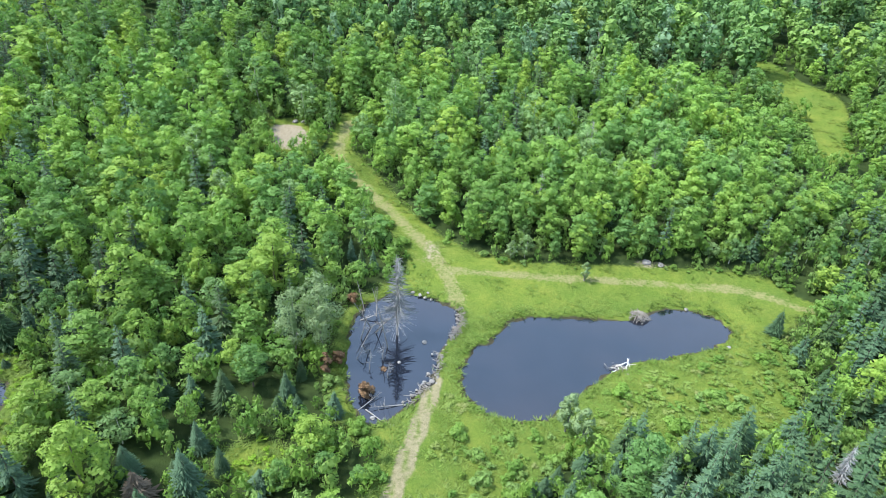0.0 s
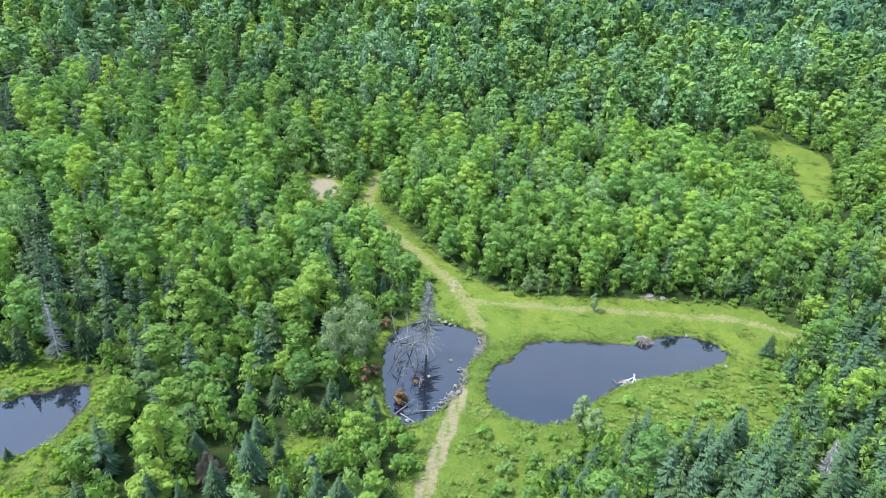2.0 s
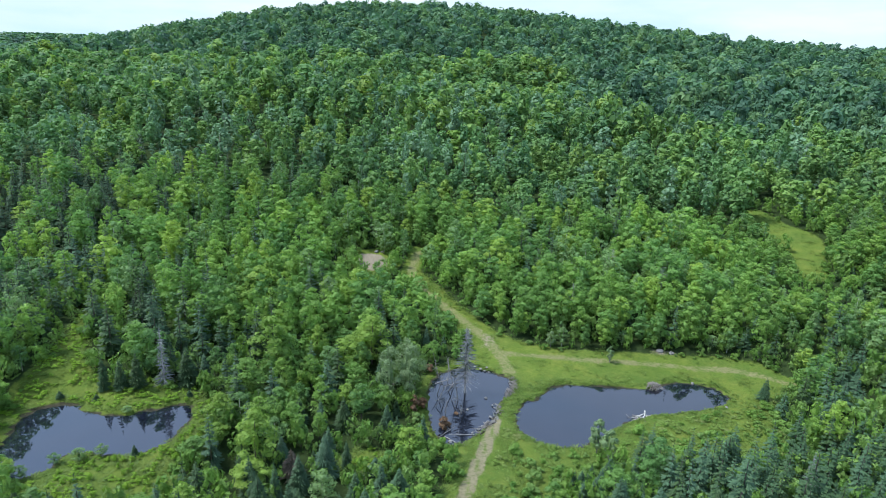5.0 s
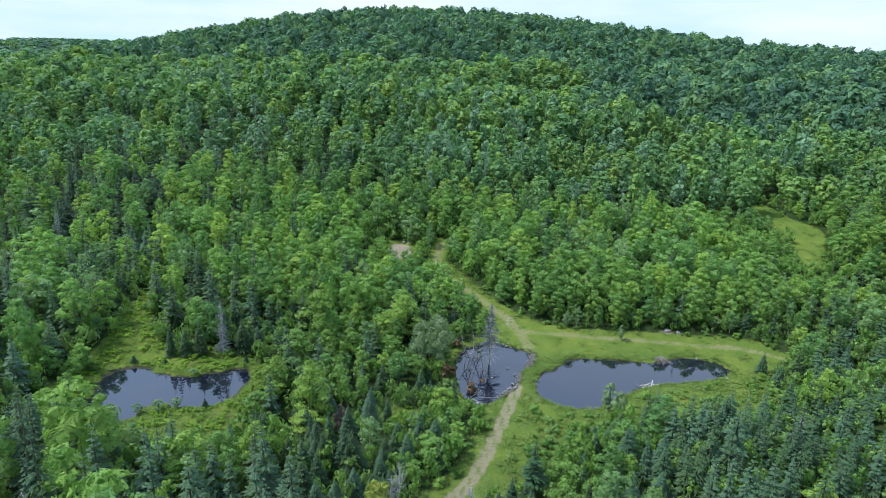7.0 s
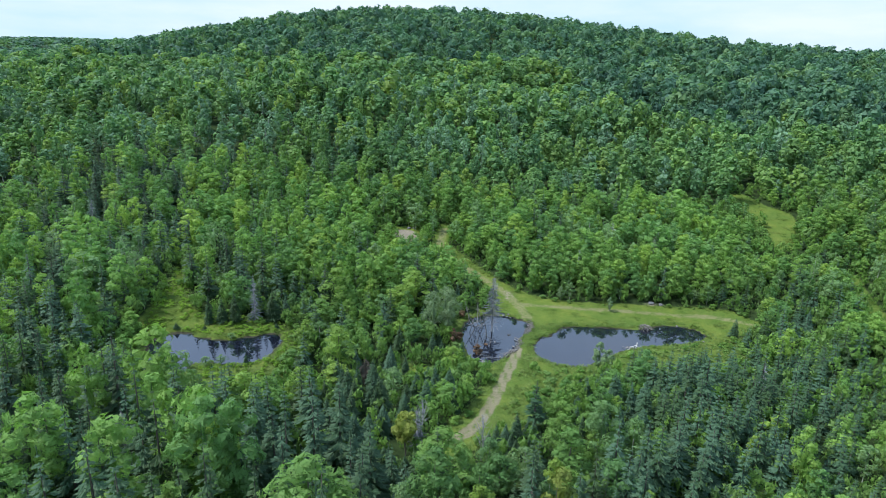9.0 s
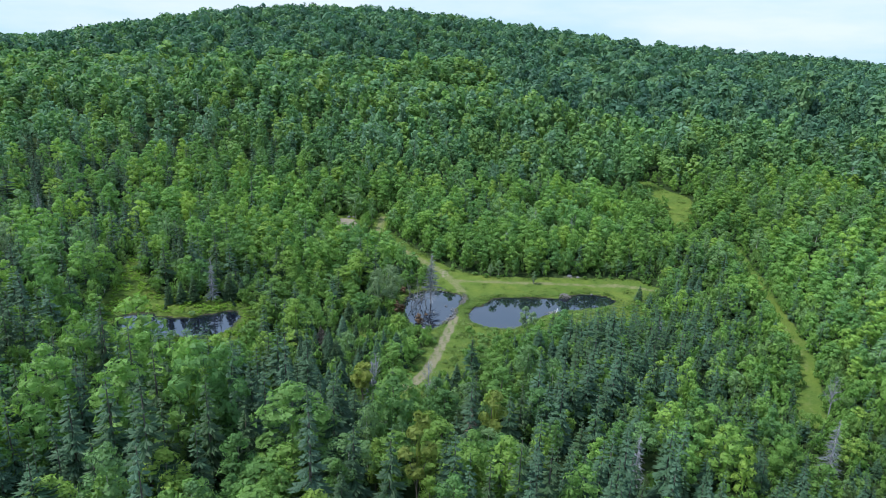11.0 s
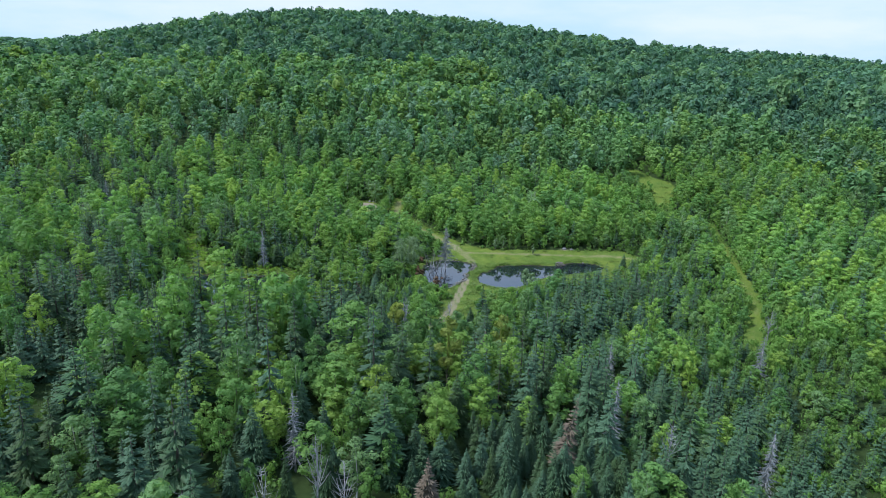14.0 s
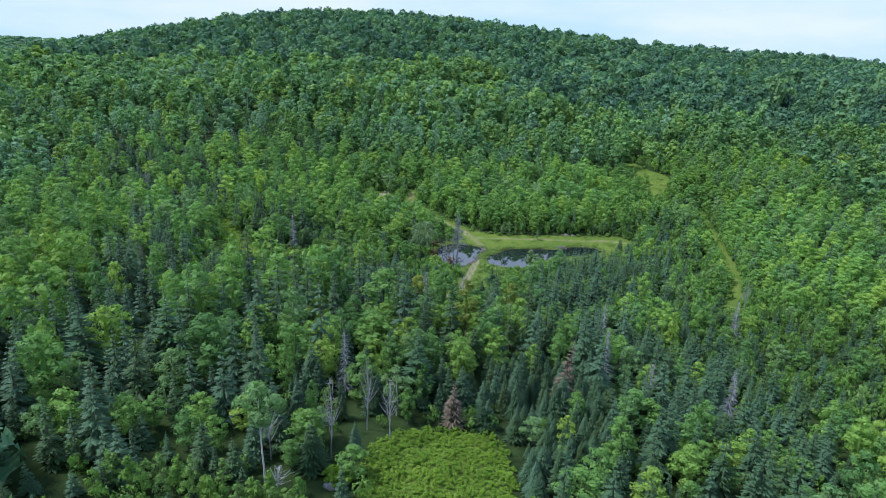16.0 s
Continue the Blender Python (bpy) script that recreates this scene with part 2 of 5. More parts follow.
def tube(path, radii, sides=6):
    """A tapered round limb along a list of points, closed at its end."""
    path = np.asarray(path, float)
    n = len(path)
    d = np.gradient(path, axis=0)
    d /= np.linalg.norm(d, axis=1)[:, None] + 1e-9
    ref = np.where(np.abs(d[:, 2:3]) > 0.9, np.array([[1.0, 0, 0]]), np.array([[0, 0, 1.0]]))
    a = np.cross(d, ref)
    a /= np.linalg.norm(a, axis=1)[:, None] + 1e-9
    b = np.cross(d, a)
    ang = np.arange(sides) / sides * 2 * math.pi
    ring = path[:, None] + np.asarray(radii)[:, None, None] * (np.cos(ang)[None, :, None] * a[:, None] + np.sin(ang)[None, :, None] * b[:, None])
    v = np.concatenate([ring.reshape(-1, 3), path[-1:]])
    f = []
    for i in range(n - 1):
        for j in range(sides):
            p, q = i * sides + j, i * sides + (j + 1) % sides
            f += [(p, q, q + sides), (p, q + sides, p + sides)]
    f += [((n - 1) * sides + j, (n - 1) * sides + (j + 1) % sides, n * sides) for j in range(sides)]
    return v, np.array(f)


def leaf_tris(centres, normals, size, rng, loose=0.30):
    """One pointed leaf clump (a triangle) at each centre, facing roughly its normal."""
    n = len(centres)
    nn = normals + rng.normal(0, loose, (n, 3))
    nn /= np.linalg.norm(nn, axis=1)[:, None] + 1e-9
    a = np.cross(nn, rng.normal(0, 1, (n, 3)))
    a /= np.linalg.norm(a, axis=1)[:, None] + 1e-9
    b = np.cross(nn, a)
    s = (size * rng.uniform(0.6, 1.35, n))[:, None]
    v = np.stack([centres + a * s * 0.62, centres - a * s * 0.45 + b * s * 0.5, centres - a * s * 0.45 - b * s * 0.5], 1)
    return v.reshape(-1, 3), np.arange(3 * n).reshape(-1, 3)


OCTA = (np.array([(1, 0, 0), (0, 1, 0), (-1, 0, 0), (0, -1, 0), (0, 0, 1), (0, 0, -1)], float),
        np.array([(0, 1, 4), (1, 2, 4), (2, 3, 4), (3, 0, 4), (1, 0, 5), (2, 1, 5), (3, 2, 5), (0, 3, 5)]))


def broadleaf(rng, height, radius, leaves, size, base=0.16, lobes=14, peak=0.45, fill=0.60, flat=0.80, open_=0.08, puff=1.0, loose=0.28):
    """Crown of a broad-leaved tree: flattened lobes of leaf clumps in tiers about a leader, uneven, with shaded gaps. Returns lobes' centres too."""
    z0 = height * base
    power = math.log(0.5) / math.log(peak)
    grow = 1.30 - 0.026 * min(lobes, 20)
    cs, rs = [], []
    for i in range(lobes):
        u = (i + 0.5) / lobes
        prof = max(0.12, math.sin(math.pi * u ** power)) ** 0.6
        ang = i * 2.4 + rng.uniform(-0.5, 0.5)
        r = radius * rng.uniform(0.32, 0.52) * (0.62 + 0.38 * prof) * grow * puff
        off = max(0.0, radius * prof * rng.uniform(0.82, 1.1) - r * 0.85) * (1 if u < 0.88 else 0.4)
        z = z0 + (height - z0) * (0.08 + 0.92 * u)
        cs.append((math.cos(ang) * off, math.sin(ang) * off, min(z, height - r * flat * 0.9)))
        rs.append(r)
    cs, rs = np.array(cs), np.array(rs)
    pick = rng.choice(lobes, leaves, p=rs ** 2 / (rs ** 2).sum())
    away = np.concatenate([cs[:, :2] / (np.linalg.norm(cs[:, :2], axis=1)[:, None] + 0.3), np.zeros((lobes, 1))], 1)
    d = rng.normal(0, 1, (leaves, 3))
    d /= np.linalg.norm(d, axis=1)[:, None]
    d = d + 0.40 * away[pick] + np.array([0, 0, 0.38])
    d /= np.linalg.norm(d, axis=1)[:, None]
    rad = rs[pick] * rng.uniform(0.84 - open_, 1.10, leaves)
    p = cs[pick] + d * rad[:, None] * np.array([1, 1, flat])
    face = d / np.array([1, 1, flat])
    face /= np.linalg.norm(face, axis=1)[:, None]
    out = [leaf_tris(p, face, size, rng, loose)]
    if fill > 0:
        for c, q in zip(cs, rs):
            cv, cf = OCTA
            out.append((c + cv * q * fill * rng.uniform(0.85, 1.1, (len(cv), 1)) * np.array([1, 1, flat]), cf))
    if height > 4:
        mid = z0 + (height - z0) * 0.45
        cv, cf = OCTA
        out.append((cv * np.array([radius * 0.16, radius * 0.16, (height - z0) * 0.34]) + np.array([0, 0, mid]), cf))
    v, f = join(out)
    return v, f, cs


def smooth(a, b, v):
    t = np.clip((v - a) / (b - a), 0.0, 1.0)
    return t * t * (3 - 2 * t)


def broadleaf_trunk(rng, height, cs, thick, limbs=5, sides=6):
    zs = np.linspace(-0.5, height * 0.86, 6)
    path = np.stack([rng.normal(0, 0.06, 6).cumsum(), rng.normal(0, 0.06, 6).cumsum(), zs], 1)
    path[:2, :2] = 0
    out = [tube(path, np.linspace(thick, thick * 0.2, 6), sides)]
    for c in cs[:limbs]:
        z0 = c[2] * rng.uniform(0.5, 0.75)
        s = np.array([np.interp(z0, zs, path[:, 0]), np.interp(z0, zs, path[:, 1]), z0])
        m = (s + c) / 2 + np.array([0, 0, -0.12])
        out.append(tube([s, m, c], [thick * 0.45, thick * 0.3, thick * 0.12], 4))
    return join(out)


def conifer(rng, height, radius, tiers, arms, droop=0.28, base=0.06, fans=2, ragged=0.25, width=0.27, feather=False):
    """Whorls of drooping boughs up a spire, each bough one or two pointed fans."""
    zs, az, ln = [], [], []
    for i in range(tiers):
        u = i / (tiers - 1)
        z = height * (base + (0.985 - base) * u ** 0.92)
        r = radius * (1 - u) ** 0.93 + 0.02 * radius
        k = max(4, int(arms * (1 - 0.55 * u)))
        a0 = rng.uniform(0, 6.28)
        for j in range(k):
            zs.append(z + rng.normal(0, 0.035 * height * (1 - u) + 0.02))
            az.append(a0 + j * 2 * math.pi / k + rng.normal(0, 0.22))
            ln.append(r * rng.uniform(1 - ragged * 1.6, 1 + ragged * 0.6))
    zs, az, ln = np.array(zs), np.array(az), np.array(ln)
    out = []
    fingers = ((0.0, 1.0, 0.0), (0.55, 0.66, 0.28), (-0.55, 0.66, 0.28)) if feather else ((0.0, 1.0, 0.0),)
    for q in range(fans):
        a = az + (0 if q == 0 else rng.normal(0, 0.35, len(az)))
        L = ln * (1 if q == 0 else 0.78)
        z1 = zs + 0.10 * L + q * 0.10
        for swing, reach, start in fingers:
            d0 = np.stack([np.cos(a), np.sin(a)], 1)
            a1 = a + swing * rng.uniform(0.8, 1.2, len(a))
            c, s = np.cos(a1), np.sin(a1)
            K = L * reach
            w = width * K + 0.3 * width
            ox, oy = d0[:, 0] * L * start, d0[:, 1] * L * start
            z0 = z1 - droop * L * start * 0.5
            root = np.stack([ox, oy, z0], 1)
            left = np.stack([ox + c * K * 0.5 - s * w, oy + s * K * 0.5 + c * w, z0 - droop * K * 0.58 - 0.04], 1)
            right = np.stack([ox + c * K * 0.5 + s * w, oy + s * K * 0.5 - c * w, z0 - droop * K * 0.58 - 0.04], 1)
            tip = np.stack([ox + c * K, oy + s * K, z0 - droop * K * 0.8], 1)
            n = len(az)
            v = np.stack([root, left, right, tip, (root + tip) / 2 + np.array([0, 0, 0.03])], 1).reshape(-1, 3)
            b = np.arange(n)[:, None] * 5
            f = np.concatenate([b + np.array(t) for t in (((0, 1, 4), (0, 4, 2), (1, 3, 4), (4, 3, 2)) if not feather else ((0, 1, 3), (0, 3, 2)))])
            out.append((v, f))
    top = height * 1.02
    out.append((np.array([[0.05, 0, height * 0.93], [-0.03, 0.05, height * 0.93], [-0.03, -0.05, height * 0.93], [0, 0, top]]), np.array([[0, 1, 3], [1, 2, 3], [2, 0, 3]])))
    return join(out)


def bare_boughs(rng, height, radius, count, base=0.25, droop=0.25, thick=0.03):
    out = []
    for i in range(count):
        u = rng.uniform(0, 1)
        z = height * (base + (0.97 - base) * u)
        a = rng.uniform(0, 6.28)
        L = radius * (1 - 0.75 * u) * rng.uniform(0.6, 1.2)
        d = np.array([math.cos(a), math.sin(a), 0])
        pts = [np.array([0, 0, z]), np.array([0, 0, z]) + d * L * 0.55 + np.array([0, 0, -droop * L * 0.25]), np.array([0, 0, z]) + d * L + np.array([rng.normal(0, .1), rng.normal(0, .1), -droop * L])]
        out.append(tube(pts, [thick, thick * 0.75, thick * 0.35], 3))
    return join(out)


def part(name, me, parent, label=""):
    ob = new(name, me)
    ob.parent = parent
    if label:
        ob["label"] = label
    return ob


# ---------------------------------------------------------------- lie of the land
def soft(v, w):
    return w * np.logaddexp(0.0, v / w)


def bump(x, y, cx, cy, sx, sy, a):
    return a * np.exp(-0.5 * ((x - cx) / sx) ** 2 - 0.5 * ((y - cy) / sy) ** 2)


def raw_height(x, y):
    """Valley floor by the ponds, a long slope up to a wooded hill in the north, gentler rises south, east and west."""
    z = 0.085 * soft(y - 10, 8) - 0.085 * soft(y - 620, 60)
    z = z * (1 - 0.45 * smooth(-250, -650, x))
    z = z + 0.055 * soft(-28 - y, 8) + bump(x, y, -42, -100, 32, 32, 4.0)
    z = z + (9 * np.tanh(soft(-45 - x, 6) / 60) + 12 * np.tanh(soft(x - 26, 5) / 90)) * (1 - smooth(120, 450, y))
    z = z + bump(x, y, -150, 610, 230, 170, 45.6) + bump(x, y, -100, 145, 75, 60, 9) + bump(x, y, 45, 85, 40, 40, 5)
    z = z + bump(x, y, -1000, 1150, 330, 250, 35) + bump(x, y, 700, 1000, 300, 300, 10) + bump(x, y, 360, 640, 170, 110, 4.6) - 9 * smooth(395, 500, x) * smooth(420, 600, y)
    z = z + (2.6 * wander(x, y, 77, 95) + 1.2 * wander(x, y, 78, 38)) * smooth(75, 140, y) * (1 - smooth(430, 560, y))
    return z


def rounded(points, times=2):
    p = np.array(points, float)
    for _ in range(times):
        q = np.roll(p, -1, 0)
        p = np.stack([p * 0.75 + q * 0.25, p * 0.25 + q * 0.75], 1).reshape(-1, 2)
    return p


def line_distance(x, y, pts, closed=False):
    x, y = np.asarray(x, float), np.asarray(y, float)
    best = np.full(x.shape, 1e9)
    inside = np.zeros(x.shape, bool)
    for i in range(len(pts) if closed else len(pts) - 1):
        (ax, ay), (bx, by) = pts[i], pts[(i + 1) % len(pts)]
        dx, dy = bx - ax, by - ay
        t = np.clip(((x - ax) * dx + (y - ay) * dy) / (dx * dx + dy * dy + 1e-12), 0, 1)
        best = np.minimum(best, np.hypot(x - ax - t * dx, y - ay - t * dy))
        if closed:
            inside ^= ((ay > y) != (by > y)) & (x < dx * (y - ay) / (dy + 1e-12) + ax)
    return np.where(inside, -best, best) if closed else best


POND_MAIN = rounded([(-15.9, -13), (-14.6, -17.4), (-10.5, -19.4), (-6.2, -18.8), (-2.4, -14.2), (2.4, -9.4), (8, -7.2), (14.5, -4.8), (18.6, -0.6), (15.5, 2.6),
                     (10.2, 3.2), (7.2, 0.8), (3, -0.9), (-3, -0.9), (-8.6, -1.4), (-11.4, -4.2), (-12.6, -7.2), (-14.6, -8.2)])
POND_SNAG = rounded([(-22.9, 1.2), (-18.5, -0.2), (-16.3, -2.2), (-16.6, -6), (-18.6, -9.8), (-18.4, -13.2), (-20, -16.8), (-23.6, -21.8), (-26.4, -20.4),
                     (-28.8, -14), (-29.8, -8), (-29.2, -1.8), (-26, 0.2)])
POND_WEST = rounded([(-81, -30.2), (-79.8, -27), (-76.5, -25.6), (-73, -27.4), (-68.6, -27.8), (-65.5, -25.6), (-61, -22.6), (-58.4, -26), (-58.8, -31.6),
                     (-60.6, -35), (-64.6, -35.6), (-69.4, -35.6), (-68.8, -40), (-73.5, -42.5), (-77.5, -38)])
WEST_LEVEL = 3.1
MEADOW = rounded([(-39.5, 38.5), (-29.5, 24.5), (-22.3, 15.6), (-15, 10.2), (-8.5, 9.4), (0.6, 10), (11, 11.4), (21, 11.2), (27, 8.4), (27.5, 3), (22.5, -3.5),
                  (21.5, -10), (19.5, -18), (8, -20.5), (-3, -22), (-8.5, -27), (-13.5, -35), (-17.5, -42), (-21.6, -46), (-23.4, -51), (-28, -54), (-29.4, -50), (-27.6, -44.6), (-25.2, -39.5), (-23.4, -31),
                  (-22.6, -25), (-27.5, -22.4), (-30.8, -14), (-31, -3), (-27, 2), (-23.4, 6), (-28, 14.5), (-34.5, 23.5), (-43, 35)], 1)
GLADE_WEST = rounded([(-83, -36), (-83.5, -27), (-86.5, -15), (-91.5, -4), (-89.5, -3), (-83, -14.5), (-77, -21), (-64, -18.8), (-56.4, -23), (-54.4, -37), (-52.5, -44),
                      (-62.5, -47), (-71, -44.5)], 1)
GLADE_EAST = rounded([(41.6, 79), (46.4, 77.5), (48.6, 67), (53.4, 62), (53.4, 56), (50, 47), (48.2, 38.8), (43, 38), (43.4, 46), (44, 55), (40.8, 64)], 1)
GLADE_SOUTH = rounded([(-31.8, -109.4), (-24.8, -107.4), (-19.0, -106.6), (-16.6, -111.6), (-17, -123), (-30.6, -125), (-32.4, -117.5)], 1)
TRACK_SOUTH = [(-28, -53), (-26.3, -48.5), (-24.2, -44.5), (-22.8, -40.5), (-21.6, -34.5), (-20.5, -27), (-19.4, -20.5), (-18.5, -14.5)]
TRACK_NORTH = [(-17.4, -3), (-17.2, 1), (-18.8, 5.4), (-21.7, 10.5), (-26.5, 16.5), (-32, 23), (-38, 30), (-40.8, 36), (-41, 46)]
TRACK_BANK = [(-18.6, 6.7), (-11.9, 6.4), (-0.8, 6.8), (10.1, 7.7), (20.5, 7.4), (25, 5.6), (28.5, 3)]
TRACK_EAST = [(53.5, 24), (52, 15), (51, 6), (49.4, -3), (47, -14), (45.2, -23.6), (42.4, -34), (38, -43), (33.5, -53)]
TRAIL_WEST = [(-84, -22), (-82.5, -34), (-80, -44), (-77, -54), (-74.5, -65), (-72.4, -80), (-71, -95), (-67.5, -112), (-65, -124)]
GULLY = [(-140, 140), (-134, 118), (-127.5, 88), (-120, 56)]
GLADE_SMALL = rounded([(-38.4, -28.6), (-35, -25.0), (-31.2, -26.0), (-31.8, -29.2), (-35.4, -30.4)])
DIRT_SPOT = rounded([(-55, 41), (-49.5, 43), (-45.8, 38.5), (-47.5, 33.8), (-52, 33.6)])


def wander(x, y, seed, size):
    """Smooth patchiness between about -1 and 1."""
    r = np.random.default_rng(seed)
    out = np.zeros_like(x)
    for i in range(7):
        a, f, p = r.uniform(0, 6.28), r.uniform(0.6, 1.7) / size, r.uniform(0, 6.28)
        out += np.sin((x * math.cos(a) + y * math.sin(a)) * f * 6.28 + p)
    return out / 3.2


def place_data(x, y):
    """Height of the ground and how much of it is grass, worn track, gravel, dirt and mud."""
    z = raw_height(x, y)
    near = (np.abs(x + 25) < 90) & (y > -135) & (y < 95)
    out = {k: np.zeros_like(z) for k in ("grass", "worn", "gravel", "dirt", "mud")}
    xs, ys, zz = x[near], y[near], z[near]
    d_pond = np.minimum(line_distance(xs, ys, POND_MAIN, True), line_distance(xs, ys, POND_SNAG, True))
    jag = 0.30 * wander(xs, ys, 33, 2.6) + 0.22 * wander(xs, ys, 34, 1.1)
    d_pond = d_pond + jag
    for d, level, reach in ((d_pond, 0.0, 14.0), (line_distance(xs, ys, POND_WEST, True) + jag, WEST_LEVEL, 9.0)):
        bank = level + 0.05 + np.where(d > 0, np.minimum(0.28 * d, 0.22 + 0.035 * d), np.maximum(0.30 * d, -1.2))
        zz = np.where(d < reach, bank + (zz - bank) * smooth(1.5, reach, d), zz)
    grass = smooth(1.2, -1.2, line_distance(xs, ys, MEADOW, True))
    for g in (GLADE_WEST, GLADE_EAST, GLADE_SOUTH, GLADE_SMALL):
        grass = np.maximum(grass, smooth(1.2, -1.2, line_distance(xs, ys, g, True)))
    d_east = line_distance(xs, ys, TRACK_EAST)
    grass = np.maximum(grass, smooth(2.5, 1.2, d_east))
    grass = np.maximum(grass, smooth(2.4, 1.0, line_distance(xs, ys, [(28, 3.5), (24, 7)])))
    grass = np.maximum(grass, smooth(2.4, 1.0, line_distance(xs, ys, TRAIL_WEST[:3])))
    grass = np.maximum(grass, smooth(3.0, 1.2, line_distance(xs, ys, [(-40.8, 34), (-41, 48)])))
    grass = np.maximum(grass, smooth(7.5, 5.5, np.hypot(xs + 50, ys - 38)))
    d_n = line_distance(xs, ys, TRACK_NORTH)
    d_b = line_distance(xs, ys, TRACK_BANK)
    d_s = line_distance(xs, ys, TRACK_SOUTH)
    worn = np.maximum(0.64 * smooth(2.1, 0.4, d_n), 0.62 * smooth(1.5, 0.3, d_b))
    worn = np.maximum(worn, 0.38 * smooth(0.9, 0.1, d_east))
    gravel = smooth(1.3, 0.6, d_s) * smooth(-53, -46, ys) * (0.40 + 0.50 * smooth(0.1, 0.5, d_s))
    gravel = np.maximum(gravel, 0.48 * smooth(0.5, 0.1, np.abs(d_n - 0.75)) * smooth(26, 10, ys))
    out["grass"][near], out["worn"][near], out["gravel"][near] = grass, worn, gravel
    out["dirt"][near] = smooth(0.8, -1.2, line_distance(xs, ys, DIRT_SPOT, True)) + bump(xs, ys, -21.5, 10.5, 1.2, 2.4, 0.55) + bump(xs, ys, 9.5, 11.5, 2.5, 0.7, 0.6)
    d_all = np.minimum(d_pond, line_distance(xs, ys, POND_WEST, True) + jag)
    out["mud"][near] = smooth(0.35, -0.05, d_all)
    z[near] = zz
    z = z + 0.10 * np.sin(x * 0.9 + 1.3 * np.sin(y * 0.5)) * np.sin(y * 0.8) * (1 - out["worn"]) * smooth(-0.2, 0.6, z)
    return z, out


def height_at(x, y):
    return place_data(np.atleast_1d(np.asarray(x, float)), np.atleast_1d(np.asarray(y, float)))[0]


def spaced(*stretches):
    v = []
    for a, b, step in stretches:
        v += list(np.arange(a, b, step))
    return np.array(v)


gx = spaced((-2600, -600, 100), (-600, -200, 20), (-200, -98, 4), (-98, 58, 0.7), (58, 140, 4), (140, 500, 20), (500, 2700, 100))
gy = spaced((-900, -300, 100), (-300, -130, 10), (-130, -50, 1.6), (-50, 48, 0.7), (48, 90, 1.6), (90, 240, 6), (240, 800, 14), (800, 1600, 60), (1600, 3000, 200))
X, Y = np.meshgrid(gx, gy)
Z, masks = place_data(X.ravel(), Y.ravel())
nx, ny = len(gx), len(gy)
i0 = (np.arange(ny - 1)[:, None] * nx + np.arange(nx - 1)[None, :]).ravel()
tri = np.concatenate([np.stack([i0, i0 + 1, i0 + nx + 1], 1), np.stack([i0, i0 + nx + 1, i0 + nx], 1)])
g_me = mesh_of("ground", np.stack([X.ravel(), Y.ravel(), Z], 1), tri, M_GROUND, smooth_shade=True)
for key, val in masks.items():
    g_me.attributes.new(key, "FLOAT", "POINT").data.foreach_set("value", val.astype(np.float32))
tagged(new("ground", g_me), "rolling valley ground of meadow, tracks and forest floor", "ground", kind="structure")


def pond(outline, level, label):
    c = outline.mean(0)
    rim = c + (outline - c) * (1 + 1.6 / np.linalg.norm(outline - c, axis=1))[:, None]
    bm = bmesh.new()
    bm.faces.new([bm.verts.new((p[0], p[1], level)) for p in rim])
    bmesh.ops.triangulate(bm, faces=bm.faces[:])
    me = bpy.data.meshes.new("pond")
    bm.to_mesh(me)
    bm.free()
    me.materials.append(M_WATER)
    tagged(new("pond", me), label, "pond", kind="structure")


pond(POND_MAIN, 0.0, "still dark pond water among mown grass banks")
pond(POND_SNAG, 0.0, "still dark beaver pond with drowned snags")
pond(POND_WEST, WEST_LEVEL, "still dark pond ringed by grass and forest")


# ---------------------------------------------------------------- trees: models
RNG = np.random.default_rng(7)


